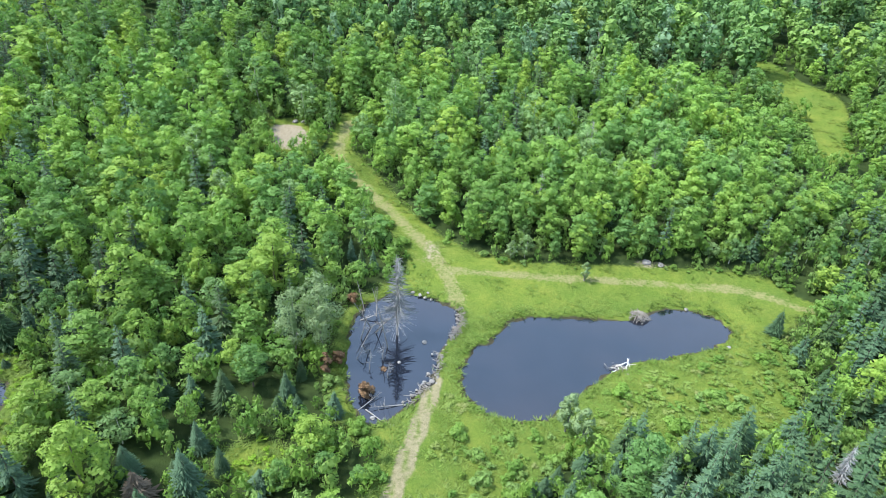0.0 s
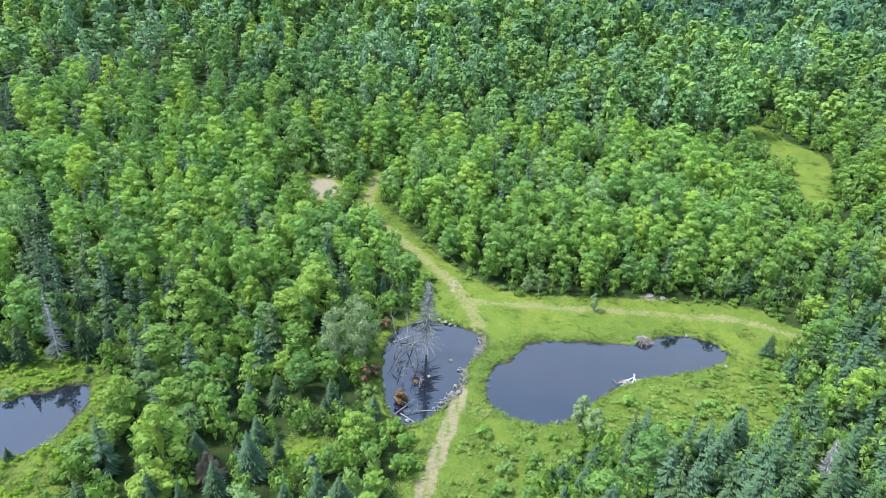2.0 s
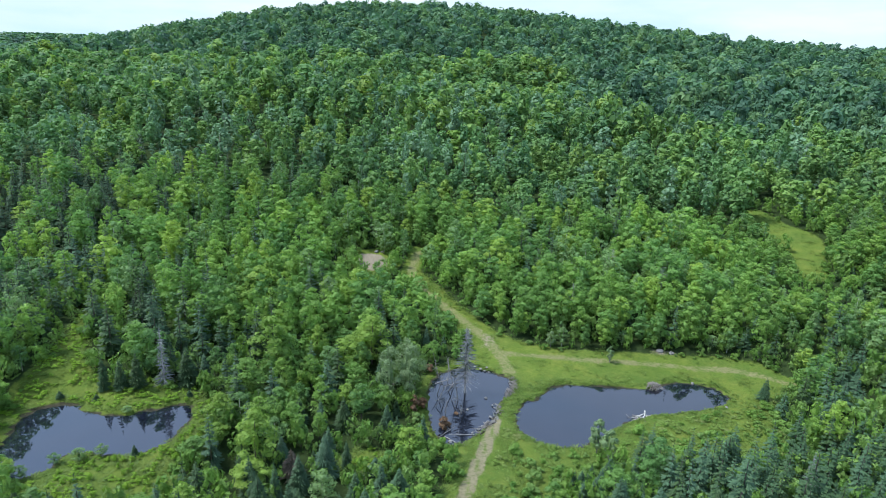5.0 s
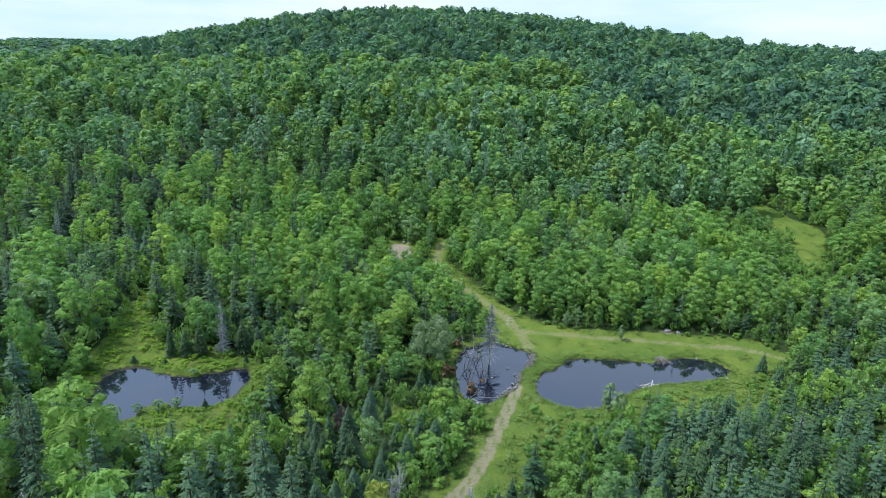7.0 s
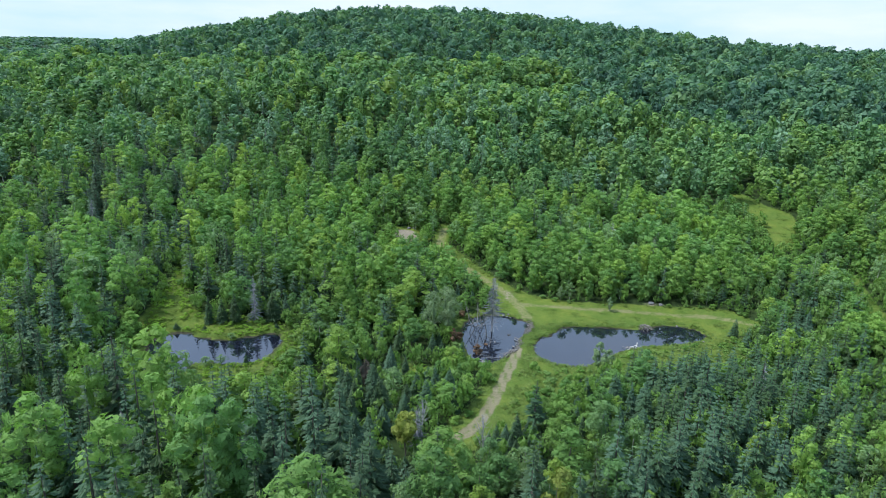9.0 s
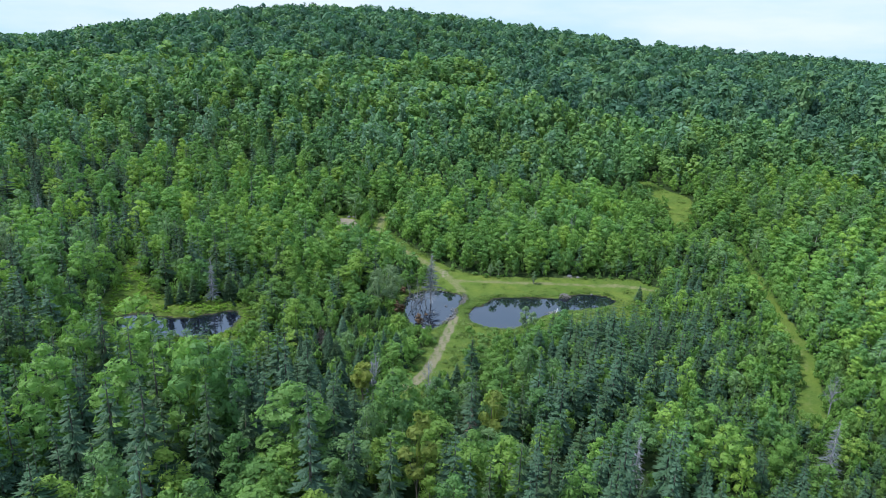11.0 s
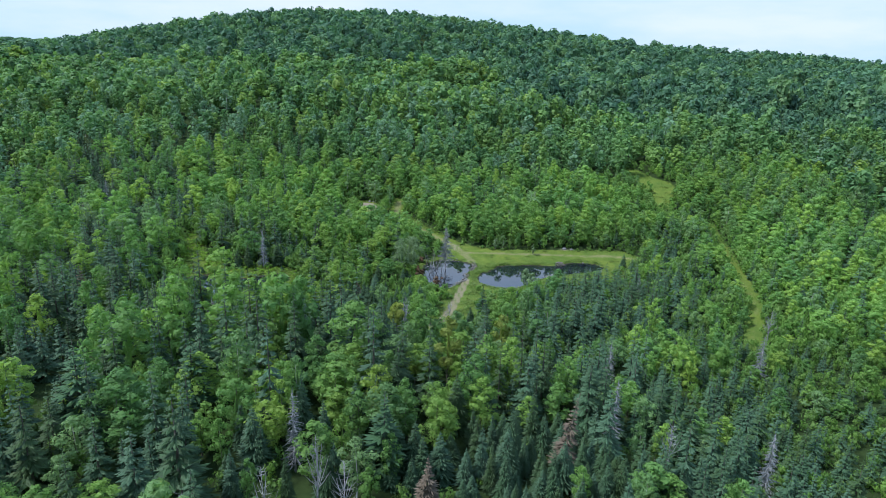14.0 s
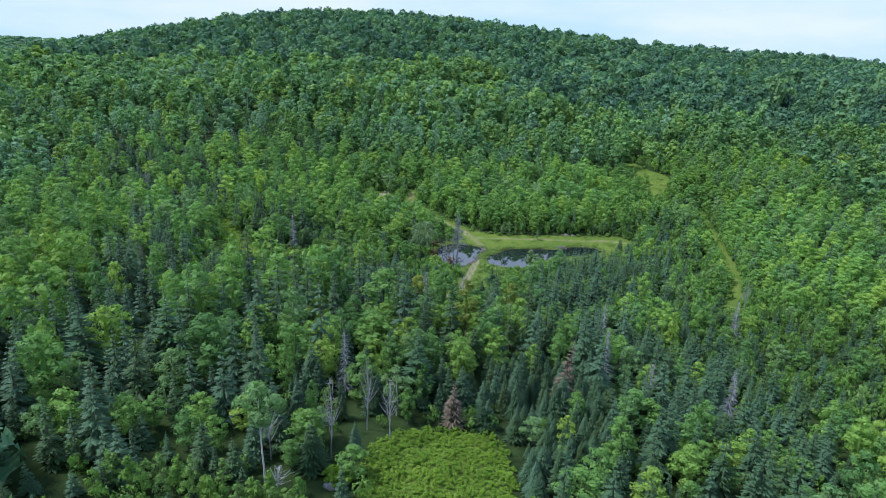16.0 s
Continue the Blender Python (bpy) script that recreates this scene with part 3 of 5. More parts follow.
def species(kind, rng, detail):
    """Verts and triangles of crown and trunk of one tree, 10 m tall, at a level of detail 0 (near) to 3 (far)."""
    if kind == "maple":
        n, s, lobes = ((1000, 0.39, 24), (400, 0.57, 17), (220, 0.78, 12), (120, 1.10, 7))[detail]
        v, f, cs = broadleaf(rng, 10, (2.35, 2.35, 2.6, 2.8)[detail] * rng.uniform(0.85, 1.15), n, s, base=0.02 + 0.10 * rng.random(), lobes=lobes, peak=rng.uniform(0.42, 0.60), open_=(0.08, 0.06, 0.0, -0.04)[detail], puff=(1.12, 1.18, 1.22, 1.3)[detail], loose=(0.30, 0.28, 0.24, 0.20)[detail])
        t = broadleaf_trunk(rng, 10, cs, 0.13, (4, 0, 0, 0)[detail], (5, 3, 3, 3)[detail])
    elif kind == "birch":
        n, s, lobes = ((800, 0.36, 18), (380, 0.46, 14), (170, 0.68, 10), (100, 0.9, 7))[detail]
        v, f, cs = broadleaf(rng, 10, 2.15 * rng.uniform(0.85, 1.15), n, s, base=0.10, lobes=lobes, peak=0.52, flat=0.95, puff=1.1, fill=0.45, open_=0.15)
        t = broadleaf_trunk(rng, 10, cs, 0.10, (4, 0, 0, 0)[detail], (5, 3, 3, 3)[detail])
    elif kind == "hardwood":
        n, s, lobes = ((600, 0.8, 14), (200, 1.2, 10), (115, 1.3, 8), (72, 1.75, 5))[detail]
        v, f, cs = broadleaf(rng, 10, 3.7 * rng.uniform(0.85, 1.15), n, s, base=0.10, lobes=lobes, peak=0.5, flat=0.80, fill=0.66 if detail < 3 else 0.0, open_=-0.05, puff=1.35, loose=0.18)
        t = broadleaf_trunk(rng, 10, cs, 0.16, 0, 3)
    else:
        tiers, arms = ((24, 12), (16, 7), (13, 7), (12, 6))[detail]
        v, f = conifer(rng, 10, 2.3 * rng.uniform(0.85, 1.15), tiers, arms, fans=1, width=(0.125, 0.175, 0.27, 0.3)[detail], ragged=0.26, droop=0.38, feather=detail < 2)
        t = tube([(0, 0, -0.5), (0, 0, 4), (0, 0, 8.5)], [0.15, 0.10, 0.03], (6, 4, 3, 3)[detail])
    return (v, f), t


LEAF = {"maple": M_MAPLE, "birch": M_BIRCH, "hardwood": M_HAZE_HARDWOOD, "spruce": M_SPRUCE}
# far broad-leaved crowns take the colours that hold the haze
FAR_LEAF = {"maple": M_HAZE_MAPLE, "birch": M_HAZE_BIRCH, "hardwood": M_HAZE_HARDWOOD, "spruce": M_SPRUCE}
BARK = {"maple": M_BARK, "birch": M_BIRCHBARK, "hardwood": M_BARK, "spruce": M_BARK}
MODELS = {(k, d): [species(k, np.random.default_rng(11 * i + 5 * d + len(k)), d) for i in range(6)]
          for k in LEAF for d in (0, 1, 2, 3) if k != "hardwood" or d > 1}


# ---------------------------------------------------------------- trees: where they stand
def scatter(x0, x1, y0, y1, step, seed):
    r = np.random.default_rng(seed)
    xs, ys = np.meshgrid(np.arange(float(x0), x1, step), np.arange(float(y0), y1, step))
    xs, ys = xs.ravel().copy(), ys.ravel().copy()
    xs += np.where((np.round((ys - y0) / step) % 2) > 0, step / 2, 0)
    return xs + r.uniform(-0.42, 0.42, xs.size) * step, ys + r.uniform(-0.42, 0.42, ys.size) * step


def open_ground(x, y):
    """Distance to the nearest place without trees (negative inside)."""
    d = line_distance(x, y, MEADOW, True)
    for g in (GLADE_WEST, GLADE_EAST, GLADE_SOUTH, GLADE_SMALL, DIRT_SPOT, POND_WEST):
        d = np.minimum(d, line_distance(x, y, g, True))
    d = np.minimum(d, line_distance(x, y, TRACK_EAST) - 0.8)
    d = np.minimum(d, line_distance(x, y, TRAIL_WEST[:7]) - 0.9)
    d = np.minimum(d, line_distance(x, y, GULLY) - 0.7)
    d = np.minimum(d, line_distance(x, y, [(24, 7), (28, 3.5)]) - 1.2)
    d = np.minimum(d, line_distance(x, y, [(-40.8, 34), (-41, 47)]) - 1.6)
    d = np.minimum(d, line_distance(x, y, [(27, 70), (32, 54)]) - 1.0)
    return d


def conifer_share(x, y):
    c = 0.10 + 0.16 * np.clip(wander(x, y, 3, 60), -0.6, 1)
    for cx, cy, sx, sy, a in ((9, -38, 16, 12, 0.62), (-43, -38, 9, 10, 0.50), (-31, 6, 3, 5, 0.8), (-66, -14, 10, 5, 0.95), (29, -10, 10, 16, 0.65), (6, -82, 20, 24, 0.64), (32, -84, 16, 26, 0.46), (7, -27, 14, 7, 0.85),
                              (-57, -65, 22, 11, 0.48), (-98, -6, 16, 18, 0.45), (-46, -88, 22, 14, 0.03), (-84, -86, 12, 10, 0.6), (-52, -110, 12, 8, 0.42), (-150, 20, 40, 30, 0.4), (-17, -103, 12, 6, 0.45), (-9, -113, 8, 12, 0.8), (-170, 80, 40, 40, 0.35), (-105, 110, 16, 45, 0.3), (-40, 150, 40, 18, 0.35), (60, 130, 30, 30, 0.35), (-36, -54, 12, 9, 0.52), (-19, -50, 3.5, 4, 0.6), (-90, -40, 9, 14, 0.55), (-82, -56, 10, 10, 0.5), (-60, -123, 8, 5, 0.6), (-46, -108, 14, 9, 0.25), (-126, 92, 8, 30, 0.5), (-78, -84, 9, 26, 0.45), (34, -92, 14, 20, 0.10), (78, -8, 24, 30, 0.22)):
        c = c + bump(x, y, cx, cy, sx, sy, a)
    c = c + 0.42 * np.clip(wander(x, y, 41, 15), -1, 1) * smooth(0.12, 0.45, c)
    return np.clip(c, 0.02, 0.96)


def in_view(x, y, margin):
    return (x + 20 > -0.96 * (y + 160) - margin) & (x + 20 < 0.72 * (y + 178) + margin)


# single trees that can be told apart: kind, x, y, height, width factor
MARKED_EAST = [("spruce", -36.4, 18.4, 5.0, 0.7), ("spruce", -30.4, 4.2, 8.2, 0.75), ("spruce", -29.0, 5.2, 7.6, 0.7), ("spruce", -32.3, 6.6, 6.8, 0.8), ("maple", -26.6, 3.0, 5.0, 1.1),
          ("spruce", -28.2, -21.0, 6.0, 0.8), ("spruce", -38.3, -32.2, 9.6, 0.9), ("spruce", -39.4, -27.4, 8.2, 0.85), ("spruce", -38.9, -40.2, 8.8, 0.85), ("spruce", -36.4, -29.6, 6.4, 0.9), ("spruce", -44.2, -31.1, 9.0, 0.95), ("spruce", -40.2, -35.8, 8.6, 0.95), ("spruce", -39.1, -21.7, 8.6, 0.85), ("spruce", -33.6, -19.4, 7.6, 0.85), ("spruce", -47.0, -36.4, 8.4, 0.9)]
MARKED_WEST = [("spruce", -73.8, -22.6, 9.6, 0.85), ("spruce", -71.6, -22.0, 10.4, 0.85), ("spruce", -69.4, -21.4, 10.0, 0.8), ("spruce", -63.4, -18.6, 10.2, 0.9), ("spruce", -61.6, -17.0, 9.8, 0.9),
          ("spruce", -60.9, -35.3, 3.6, 0.8), ("birch", -64.8, -35.9, 3.0, 1.0), ("birch", -66.4, -37.6, 2.4, 1.1), ("birch", -69.0, -38.4, 2.6, 1.2), ("birch", -70.6, -41.6, 3.2, 1.3), ("spruce", -78.6, -25.4, 2.4, 1.0),
          ("spruce", -73.4, -25.0, 2.2, 1.0), ("birch", -67.6, -26.8, 2.0, 1.2), ("spruce", -61.6, -21.6, 2.2, 0.9), ("maple", -80.5, -37.0, 7.4, 1.2), ("maple", -82.6, -33.4, 7.4, 1.25), ("maple", -84.2, -29.6, 6.6, 1.2), ("maple", -75.0, -46.2, 8.0, 1.2), ("spruce", -69.0, -47.6, 5.4, 0.9), ("spruce", -65.4, -47.8, 5.8, 0.9), ("spruce", -61.6, -47.6, 5.2, 0.9), ("maple", -77.5, -45.0, 8.8, 1.2), ("maple", -84.0, -30.5, 4.5, 1.1), ("maple", -78.8, -42.5, 6.6, 1.15), ("maple", -72.7, -44.2, 6.2, 1.1), ("maple", -73.5, -40.6, 5.4, 1.1), ("maple", -72.0, -42.0, 5.8, 1.1),
          ("spruce", 22.6, -1.4, 6.4, 0.8), ("spruce", 36.2, 0.4, 9.0, 0.85), ("spruce", 24.4, -10.4, 6.2, 0.9), ("spruce", -20.6, -47.6, 5.6, 0.8), ("spruce", -19.4, -46.4, 6.0, 0.8), ("spruce", -18.0, -45.4, 6.8, 0.8), ("spruce", -21.4, -49.8, 4.6, 0.85), ("spruce", -18.6, -48.2, 5.2, 0.8), ("spruce", -16.4, -44.2, 6.4, 0.85), ("maple", -12.6, -49, 8.2, 1.1)]
MARKED = MARKED_EAST + MARKED_WEST
APART = [(-66.4, -19.8), (-15.6, -42.1), (-31.5, -53.4), (-1.4, -91), (20.4, -23.6), (-30.3, -49.5), (-22.4, -52.4), (14.5, -97), (-37.5, -101), (2.5, -72), (28, -66), (-8.6, -96.2), (-23.2, -105.6), (-42, -33.5), (-21.8, -80.6), (-42.4, -119.6),
         (-33.5, -108.4), (-30.6, -110), (-36.6, -114.4), (-31.8, -11.6), (-34.6, -12.6), (-33.0, -8.6)]
mk = np.array([(m[1], m[2]) for m in MARKED] + APART)

near_x, near_y = scatter(-150, 100, -150, 70, 3.2, 21)
# the spruces stand closer south of the main pond and in the southern woods
for box_, seed_ in (((-8, 27, -52, -20), 26), ((-12, 22, -112, -58), 27), ((-46, -34, -48, -26), 28), ((-50, 0, -120, -84), 29)):
    ax_, ay_ = scatter(*box_, 2.9, seed_)
    thick = conifer_share(ax_, ay_) > 0.74
    near_x, near_y = np.append(near_x, ax_[thick]), np.append(near_y, ay_[thick])
keep = in_view(near_x, near_y, 15)
near_x, near_y = near_x[keep], near_y[keep]
d_open = open_ground(near_x, near_y)
keep = (d_open > 0.9) & (np.min(np.hypot(near_x[:, None] - mk[:, 0], near_y[:, None] - mk[:, 1]) - np.where(np.arange(len(mk)) < len(MARKED_EAST), 0.6, np.where(np.arange(len(mk)) < len(MARKED), 0, 0.9)), 1) > 1.5)
near_x, near_y, d_open = near_x[keep], near_y[keep], d_open[keep]
r = np.random.default_rng(5)
u = r.random(near_x.size)
share = conifer_share(near_x, near_y)
kind = np.where(u < share, "spruce", np.where(u < share + (1 - share) * (0.20 + 0.18 * np.clip(wander(near_x, near_y, 8, 70), -1, 1)), "birch", "maple"))
tall = 6.0 + 2.0 * smooth(1, 9, d_open) + 4.4 * bump(near_x, near_y, -30, -82, 30, 21, 1) + 1.6 * bump(near_x, near_y, -78, -66, 24, 22, 1) + 0.9 * bump(near_x, near_y, 8, -30, 16, 10, 1) - 2.6 * bump(near_x, near_y, 36, -92, 14, 26, 1) \
    - 1.2 * bump(near_x, near_y, 40, -10, 18, 40, 1) - 1.6 * bump(near_x, near_y, -62, -48.5, 12, 4, 1) + 1.6 * bump(near_x, near_y, -62, -60, 14, 6, 1) - 4.5 * bump(near_x, near_y, -50, 28, 6, 5, 1) - 2.0 * bump(near_x, near_y, -41, 27, 4, 6, 1) - 2.4 * bump(near_x, near_y, 41, 48, 6, 14, 1) - 7.0 * bump(near_x, near_y, -46, -127, 12, 6, 1) + 1.2 * bump(near_x, near_y, -25, -103, 18, 6, 1) \
    - 4.0 * bump(near_x, near_y, 43, 32, 8, 6, 1) - 4.4 * bump(near_x, near_y, -26, -54, 7, 5, 1) + 3.0 * bump(near_x, near_y, -70, -11, 18, 8, 1) - 1.0 * bump(near_x, near_y, 52, -68, 26, 34, 1) + 2.2 * bump(near_x, near_y, -10, -52, 12, 6, 1)
tall = tall * np.where(kind == "spruce", r.uniform(0.55, 1.28, near_x.size), r.uniform(0.66, 1.20, near_x.size))
wide = r.uniform(0.75, 1.25, near_x.size) * np.where(kind == "spruce", 1.02, 1.04)
lord = r.random(near_x.size) < 0.36
young = 1 - 0.14 * bump(near_x, near_y, 22, -80, 26, 32, 1)
tall, wide = tall * young * np.where(lord, 1.10, 0.94), wide * young * np.where(lord & (kind != "spruce"), 1.20, 0.94)
close_ = (kind == "spruce") & (share > 0.6) & (near_y < -55)
tall, wide = np.where(close_, tall * 0.95, tall), np.where(close_, wide * 0.98, wide)
tall = np.maximum(tall, 1.4)
for m in MARKED:
    near_x, near_y, kind = np.append(near_x, m[1]), np.append(near_y, m[2]), np.append(kind, m[0])
    tall, wide = np.append(tall, m[3]), np.append(wide, m[4])
near_z = height_at(near_x, near_y)

LABEL = {"maple": "young broad-leaved maple with bright green leaves", "birch": "slender birch with a pale trunk and dull green leaves",
         "spruce": "dark blue-green spruce with drooping boughs"}
TREES = {}
for k in ("maple", "birch", "spruce"):
    TREES[k] = []
    for i, (crown, trunk) in enumerate(MODELS[(k, 0)]):
        root = tagged(new(k + "_tree"), LABEL[k], "tree", "trees of the valley forest")
        part("crown", mesh_of(k + "_crown", *crown, LEAF[k], np.full(len(crown[0]), i / 6)), root)
        part("trunk", mesh_of(k + "_trunk", *trunk, BARK[k]), root)
        TREES[k].append([root, False])


def tree_pose(x, y, z, h, w, turn):
    s = h / 10
    return Matrix.Translation((x, y, z)) @ Matrix.Rotation(turn, 4, "Z") @ Matrix.Diagonal((s ** 0.6 * w, s ** 0.6 * w, s, 1))


# the 300 of each kind about the ponds and the southern track stand singly; the rest of the forest is one mass a kind
closeness = np.minimum(np.hypot(near_x + 24, near_y + 34), np.hypot((near_x + 22) / 1.3, near_y + 104) + 8)
closeness[-len(MARKED):] = 0
single = np.zeros(near_x.size, bool)
for k in TREES:
    idx = np.flatnonzero(kind == k)
    single[idx[np.argsort(closeness[idx])[:(150 if k == "birch" else 290)]]] = True
for i in np.flatnonzero(single):
    slot = TREES[kind[i]][i % 6]
    m = tree_pose(near_x[i], near_y[i], near_z[i], tall[i], wide[i], r.uniform(0, 6.28))
    if slot[1]:
        copy_thing(slot[0], m)
    else:
        slot[0].matrix_basis, slot[1] = m, True


def mass(xs, ys, zs, hs, ws, models, seed):
    """Many trees joined: crowns and trunks as two meshes' worth of arrays, with a tint a tree."""
    rr = np.random.default_rng(seed)
    which = rr.integers(0, len(models), xs.size)
    turn = rr.uniform(0, 6.28, xs.size)
    tints = np.clip(0.5 + 0.34 * wander(xs, ys, seed, 34) + rr.uniform(-0.42, 0.42, xs.size), 0, 0.999)
    res = []
    for piece in (0, 1):
        V, F, T, base = [], [], [], 0
        for j, mod in enumerate(models):
            idx = np.flatnonzero(which == j)
            if not idx.size:
                continue
            v, f = mod[piece]
            s = hs[idx] / 10
            sw = s ** 0.6 * ws[idx]
            c, sn = np.cos(turn[idx]), np.sin(turn[idx])
            px = (v[None, :, 0] * c[:, None] - v[None, :, 1] * sn[:, None]) * sw[:, None] + xs[idx][:, None]
            py = (v[None, :, 0] * sn[:, None] + v[None, :, 1] * c[:, None]) * sw[:, None] + ys[idx][:, None]
            pz = v[None, :, 2] * s[:, None] + zs[idx][:, None]
            V.append(np.stack([px, py, pz], 2).reshape(-1, 3))
            F.append((f[None] + (np.arange(idx.size) * len(v))[:, None, None] + base).reshape(-1, 3))
            T.append(np.repeat(tints[idx], len(v)))
            base += idx.size * len(v)
        res.append((np.concatenate(V), np.concatenate(F), np.concatenate(T)))
    return res


def forest(name, label, k, xs, ys, zs, hs, ws, detail, seed, trunks=True):
    crown, trunk = mass(xs, ys, zs, hs, ws, MODELS[(k, detail)], seed)
    root = tagged(new(name), label, "forest", kind="stuff")
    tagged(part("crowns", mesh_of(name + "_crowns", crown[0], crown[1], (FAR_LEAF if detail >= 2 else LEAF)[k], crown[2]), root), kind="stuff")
    if trunks:
        tagged(part("trunks", mesh_of(name + "_trunks", trunk[0], trunk[1], BARK[k]), root), kind="stuff")


for n_, k in enumerate(("maple", "birch", "spruce")):
    s_ = (kind == k) & ~single
    forest(k + "_forest", {"maple": "dense young maple forest", "birch": "birches scattered through the forest", "spruce": "dark spruces scattered through the forest"}[k],
           k, near_x[s_], near_y[s_], near_z[s_], tall[s_], wide[s_], 1, 30 + n_, k != "maple")

def cloud_dark(x, y):
    """Share of mature hardwoods, whose dark colour also holds cloud shade: the upper hill and the slope's eastern side.
    """
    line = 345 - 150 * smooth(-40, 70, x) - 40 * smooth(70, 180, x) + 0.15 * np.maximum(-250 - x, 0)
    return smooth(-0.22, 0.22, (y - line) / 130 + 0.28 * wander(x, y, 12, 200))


# the slope above the ponds
mid_x, mid_y = scatter(-400, 280, 70, 125, 4.4, 22)
up_x, up_y = scatter(-400, 280, 125, 245, 5.1, 34)
mid_x, mid_y = np.append(mid_x, up_x), np.append(mid_y, up_y)
keep = in_view(mid_x, mid_y, 20) & (open_ground(mid_x, mid_y) > 1.2)
mid_x, mid_y = mid_x[keep], mid_y[keep]
side_x, side_y = scatter(-240, 180, -90, 70, 5.0, 23)
keep = in_view(side_x, side_y, 30) & ((side_x < -150) | (side_x > 100))
mid_x, mid_y = np.append(mid_x, side_x[keep]), np.append(mid_y, side_y[keep])
r = np.random.default_rng(6)
u = r.random(mid_x.size)
share = conifer_share(mid_x, mid_y) * 0.55
mkind = np.where(u < share, "spruce", np.where(u < share + 0.2 + 0.15 * wander(mid_x, mid_y, 9, 90), "birch", "maple"))
mkind = np.where((mkind != "spruce") & (mid_y > 122) & (r.random(mid_x.size) < cloud_dark(mid_x, mid_y)), "hardwood", mkind)
mtall = (8.6 + 2.2 * smooth(90, 180, mid_y)) * r.uniform(0.65, 1.3, mid_x.size) * (1 + 0.25 * np.clip(wander(mid_x, mid_y, 31, 22), -1, 1))
mwide = r.uniform(0.9, 1.4, mid_x.size) * np.where(mkind == "hardwood", 0.72, 1.0) * 0.92
lord = r.random(mid_x.size) < 0.36
mtall, mwide = mtall * np.where(mkind == "spruce", 0.82, 1.0), mwide * np.where(mkind == "spruce", 0.72, 1.0)
mtall, mwide = mtall * np.where(lord, 1.12, 0.92), mwide * np.where(lord & (mkind != "spruce"), 1.15, 0.88)
mid_z = raw_height(mid_x, mid_y)
for n_, k in enumerate(("maple", "birch", "spruce")):
    s_ = (mkind == k) & (((mid_y > 66) & (mid_y <= 122)) | ((mid_y <= 66) & (mid_x < -150) & (mid_x > -175)))
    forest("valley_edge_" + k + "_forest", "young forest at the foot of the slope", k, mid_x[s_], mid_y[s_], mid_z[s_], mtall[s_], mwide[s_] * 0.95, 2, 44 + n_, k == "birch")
    mkind = np.where(s_, "", mkind)
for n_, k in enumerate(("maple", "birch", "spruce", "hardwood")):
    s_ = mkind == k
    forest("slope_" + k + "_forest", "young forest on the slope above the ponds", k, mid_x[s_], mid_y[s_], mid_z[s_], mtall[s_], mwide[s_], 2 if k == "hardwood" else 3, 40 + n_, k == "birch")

# the wooded hill
far_x, far_y = scatter(-820, 560, 246, 660, 7.4, 24)
keep = in_view(far_x, far_y, 10)
far_x, far_y = far_x[keep], far_y[keep]
r = np.random.default_rng(8)
clouded = cloud_dark(far_x, far_y)
u = r.random(far_x.size)
fkind = np.where(u < 0.03, "spruce", np.where(u < clouded, "hardwood", "maple"))
far_z = raw_height(far_x, far_y)
fh = 11.0 * r.uniform(0.7, 1.3, far_x.size) * (1 + 0.25 * np.clip(wander(far_x, far_y, 32, 36), -1, 1))
fw = 0.98 * r.uniform(0.85, 1.35, far_x.size) * np.where(fkind == "maple", 1.35, 1.0)
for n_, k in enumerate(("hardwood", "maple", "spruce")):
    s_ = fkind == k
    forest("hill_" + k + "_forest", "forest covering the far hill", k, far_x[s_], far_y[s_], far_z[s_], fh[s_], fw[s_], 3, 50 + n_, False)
rim_x, rim_y = scatter(-1800, 1300, 690, 1450, 34, 25)
keep = in_view(rim_x, rim_y, 40) & (np.abs(rim_x + 50) > 330)
rim_x, rim_y = rim_x[keep], rim_y[keep]
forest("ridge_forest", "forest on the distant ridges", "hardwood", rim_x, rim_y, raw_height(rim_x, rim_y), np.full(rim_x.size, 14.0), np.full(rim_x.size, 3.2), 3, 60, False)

# the same forest goes on behind and beside
out_x, out_y = scatter(-210, 160, -250, 40, 6.2, 61)
keep = ~in_view(out_x, out_y, 13)
out_x, out_y = out_x[keep], out_y[keep]
u = np.random.default_rng(62).random(out_x.size)
ow = np.random.default_rng(63).uniform(1.0, 1.5, out_x.size) * np.where(u < 0.75, 1, 0.7)
oh = np.random.default_rng(64).uniform(6, 10.5, out_x.size)
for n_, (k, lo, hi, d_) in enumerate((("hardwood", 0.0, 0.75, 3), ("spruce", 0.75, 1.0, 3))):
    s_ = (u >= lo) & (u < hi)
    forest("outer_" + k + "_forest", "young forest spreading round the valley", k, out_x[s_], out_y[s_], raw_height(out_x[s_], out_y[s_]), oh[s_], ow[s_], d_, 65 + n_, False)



# ---------------------------------------------------------------- low growth
def stuff(name, label, category, root_pieces):
    """One mass of small plants: arrays of verts, triangles, tints."""
    verts, tris, tints, mat = root_pieces
    return tagged(new(name, mesh_of(name, verts, tris, mat, tints)), label, category, kind="stuff")


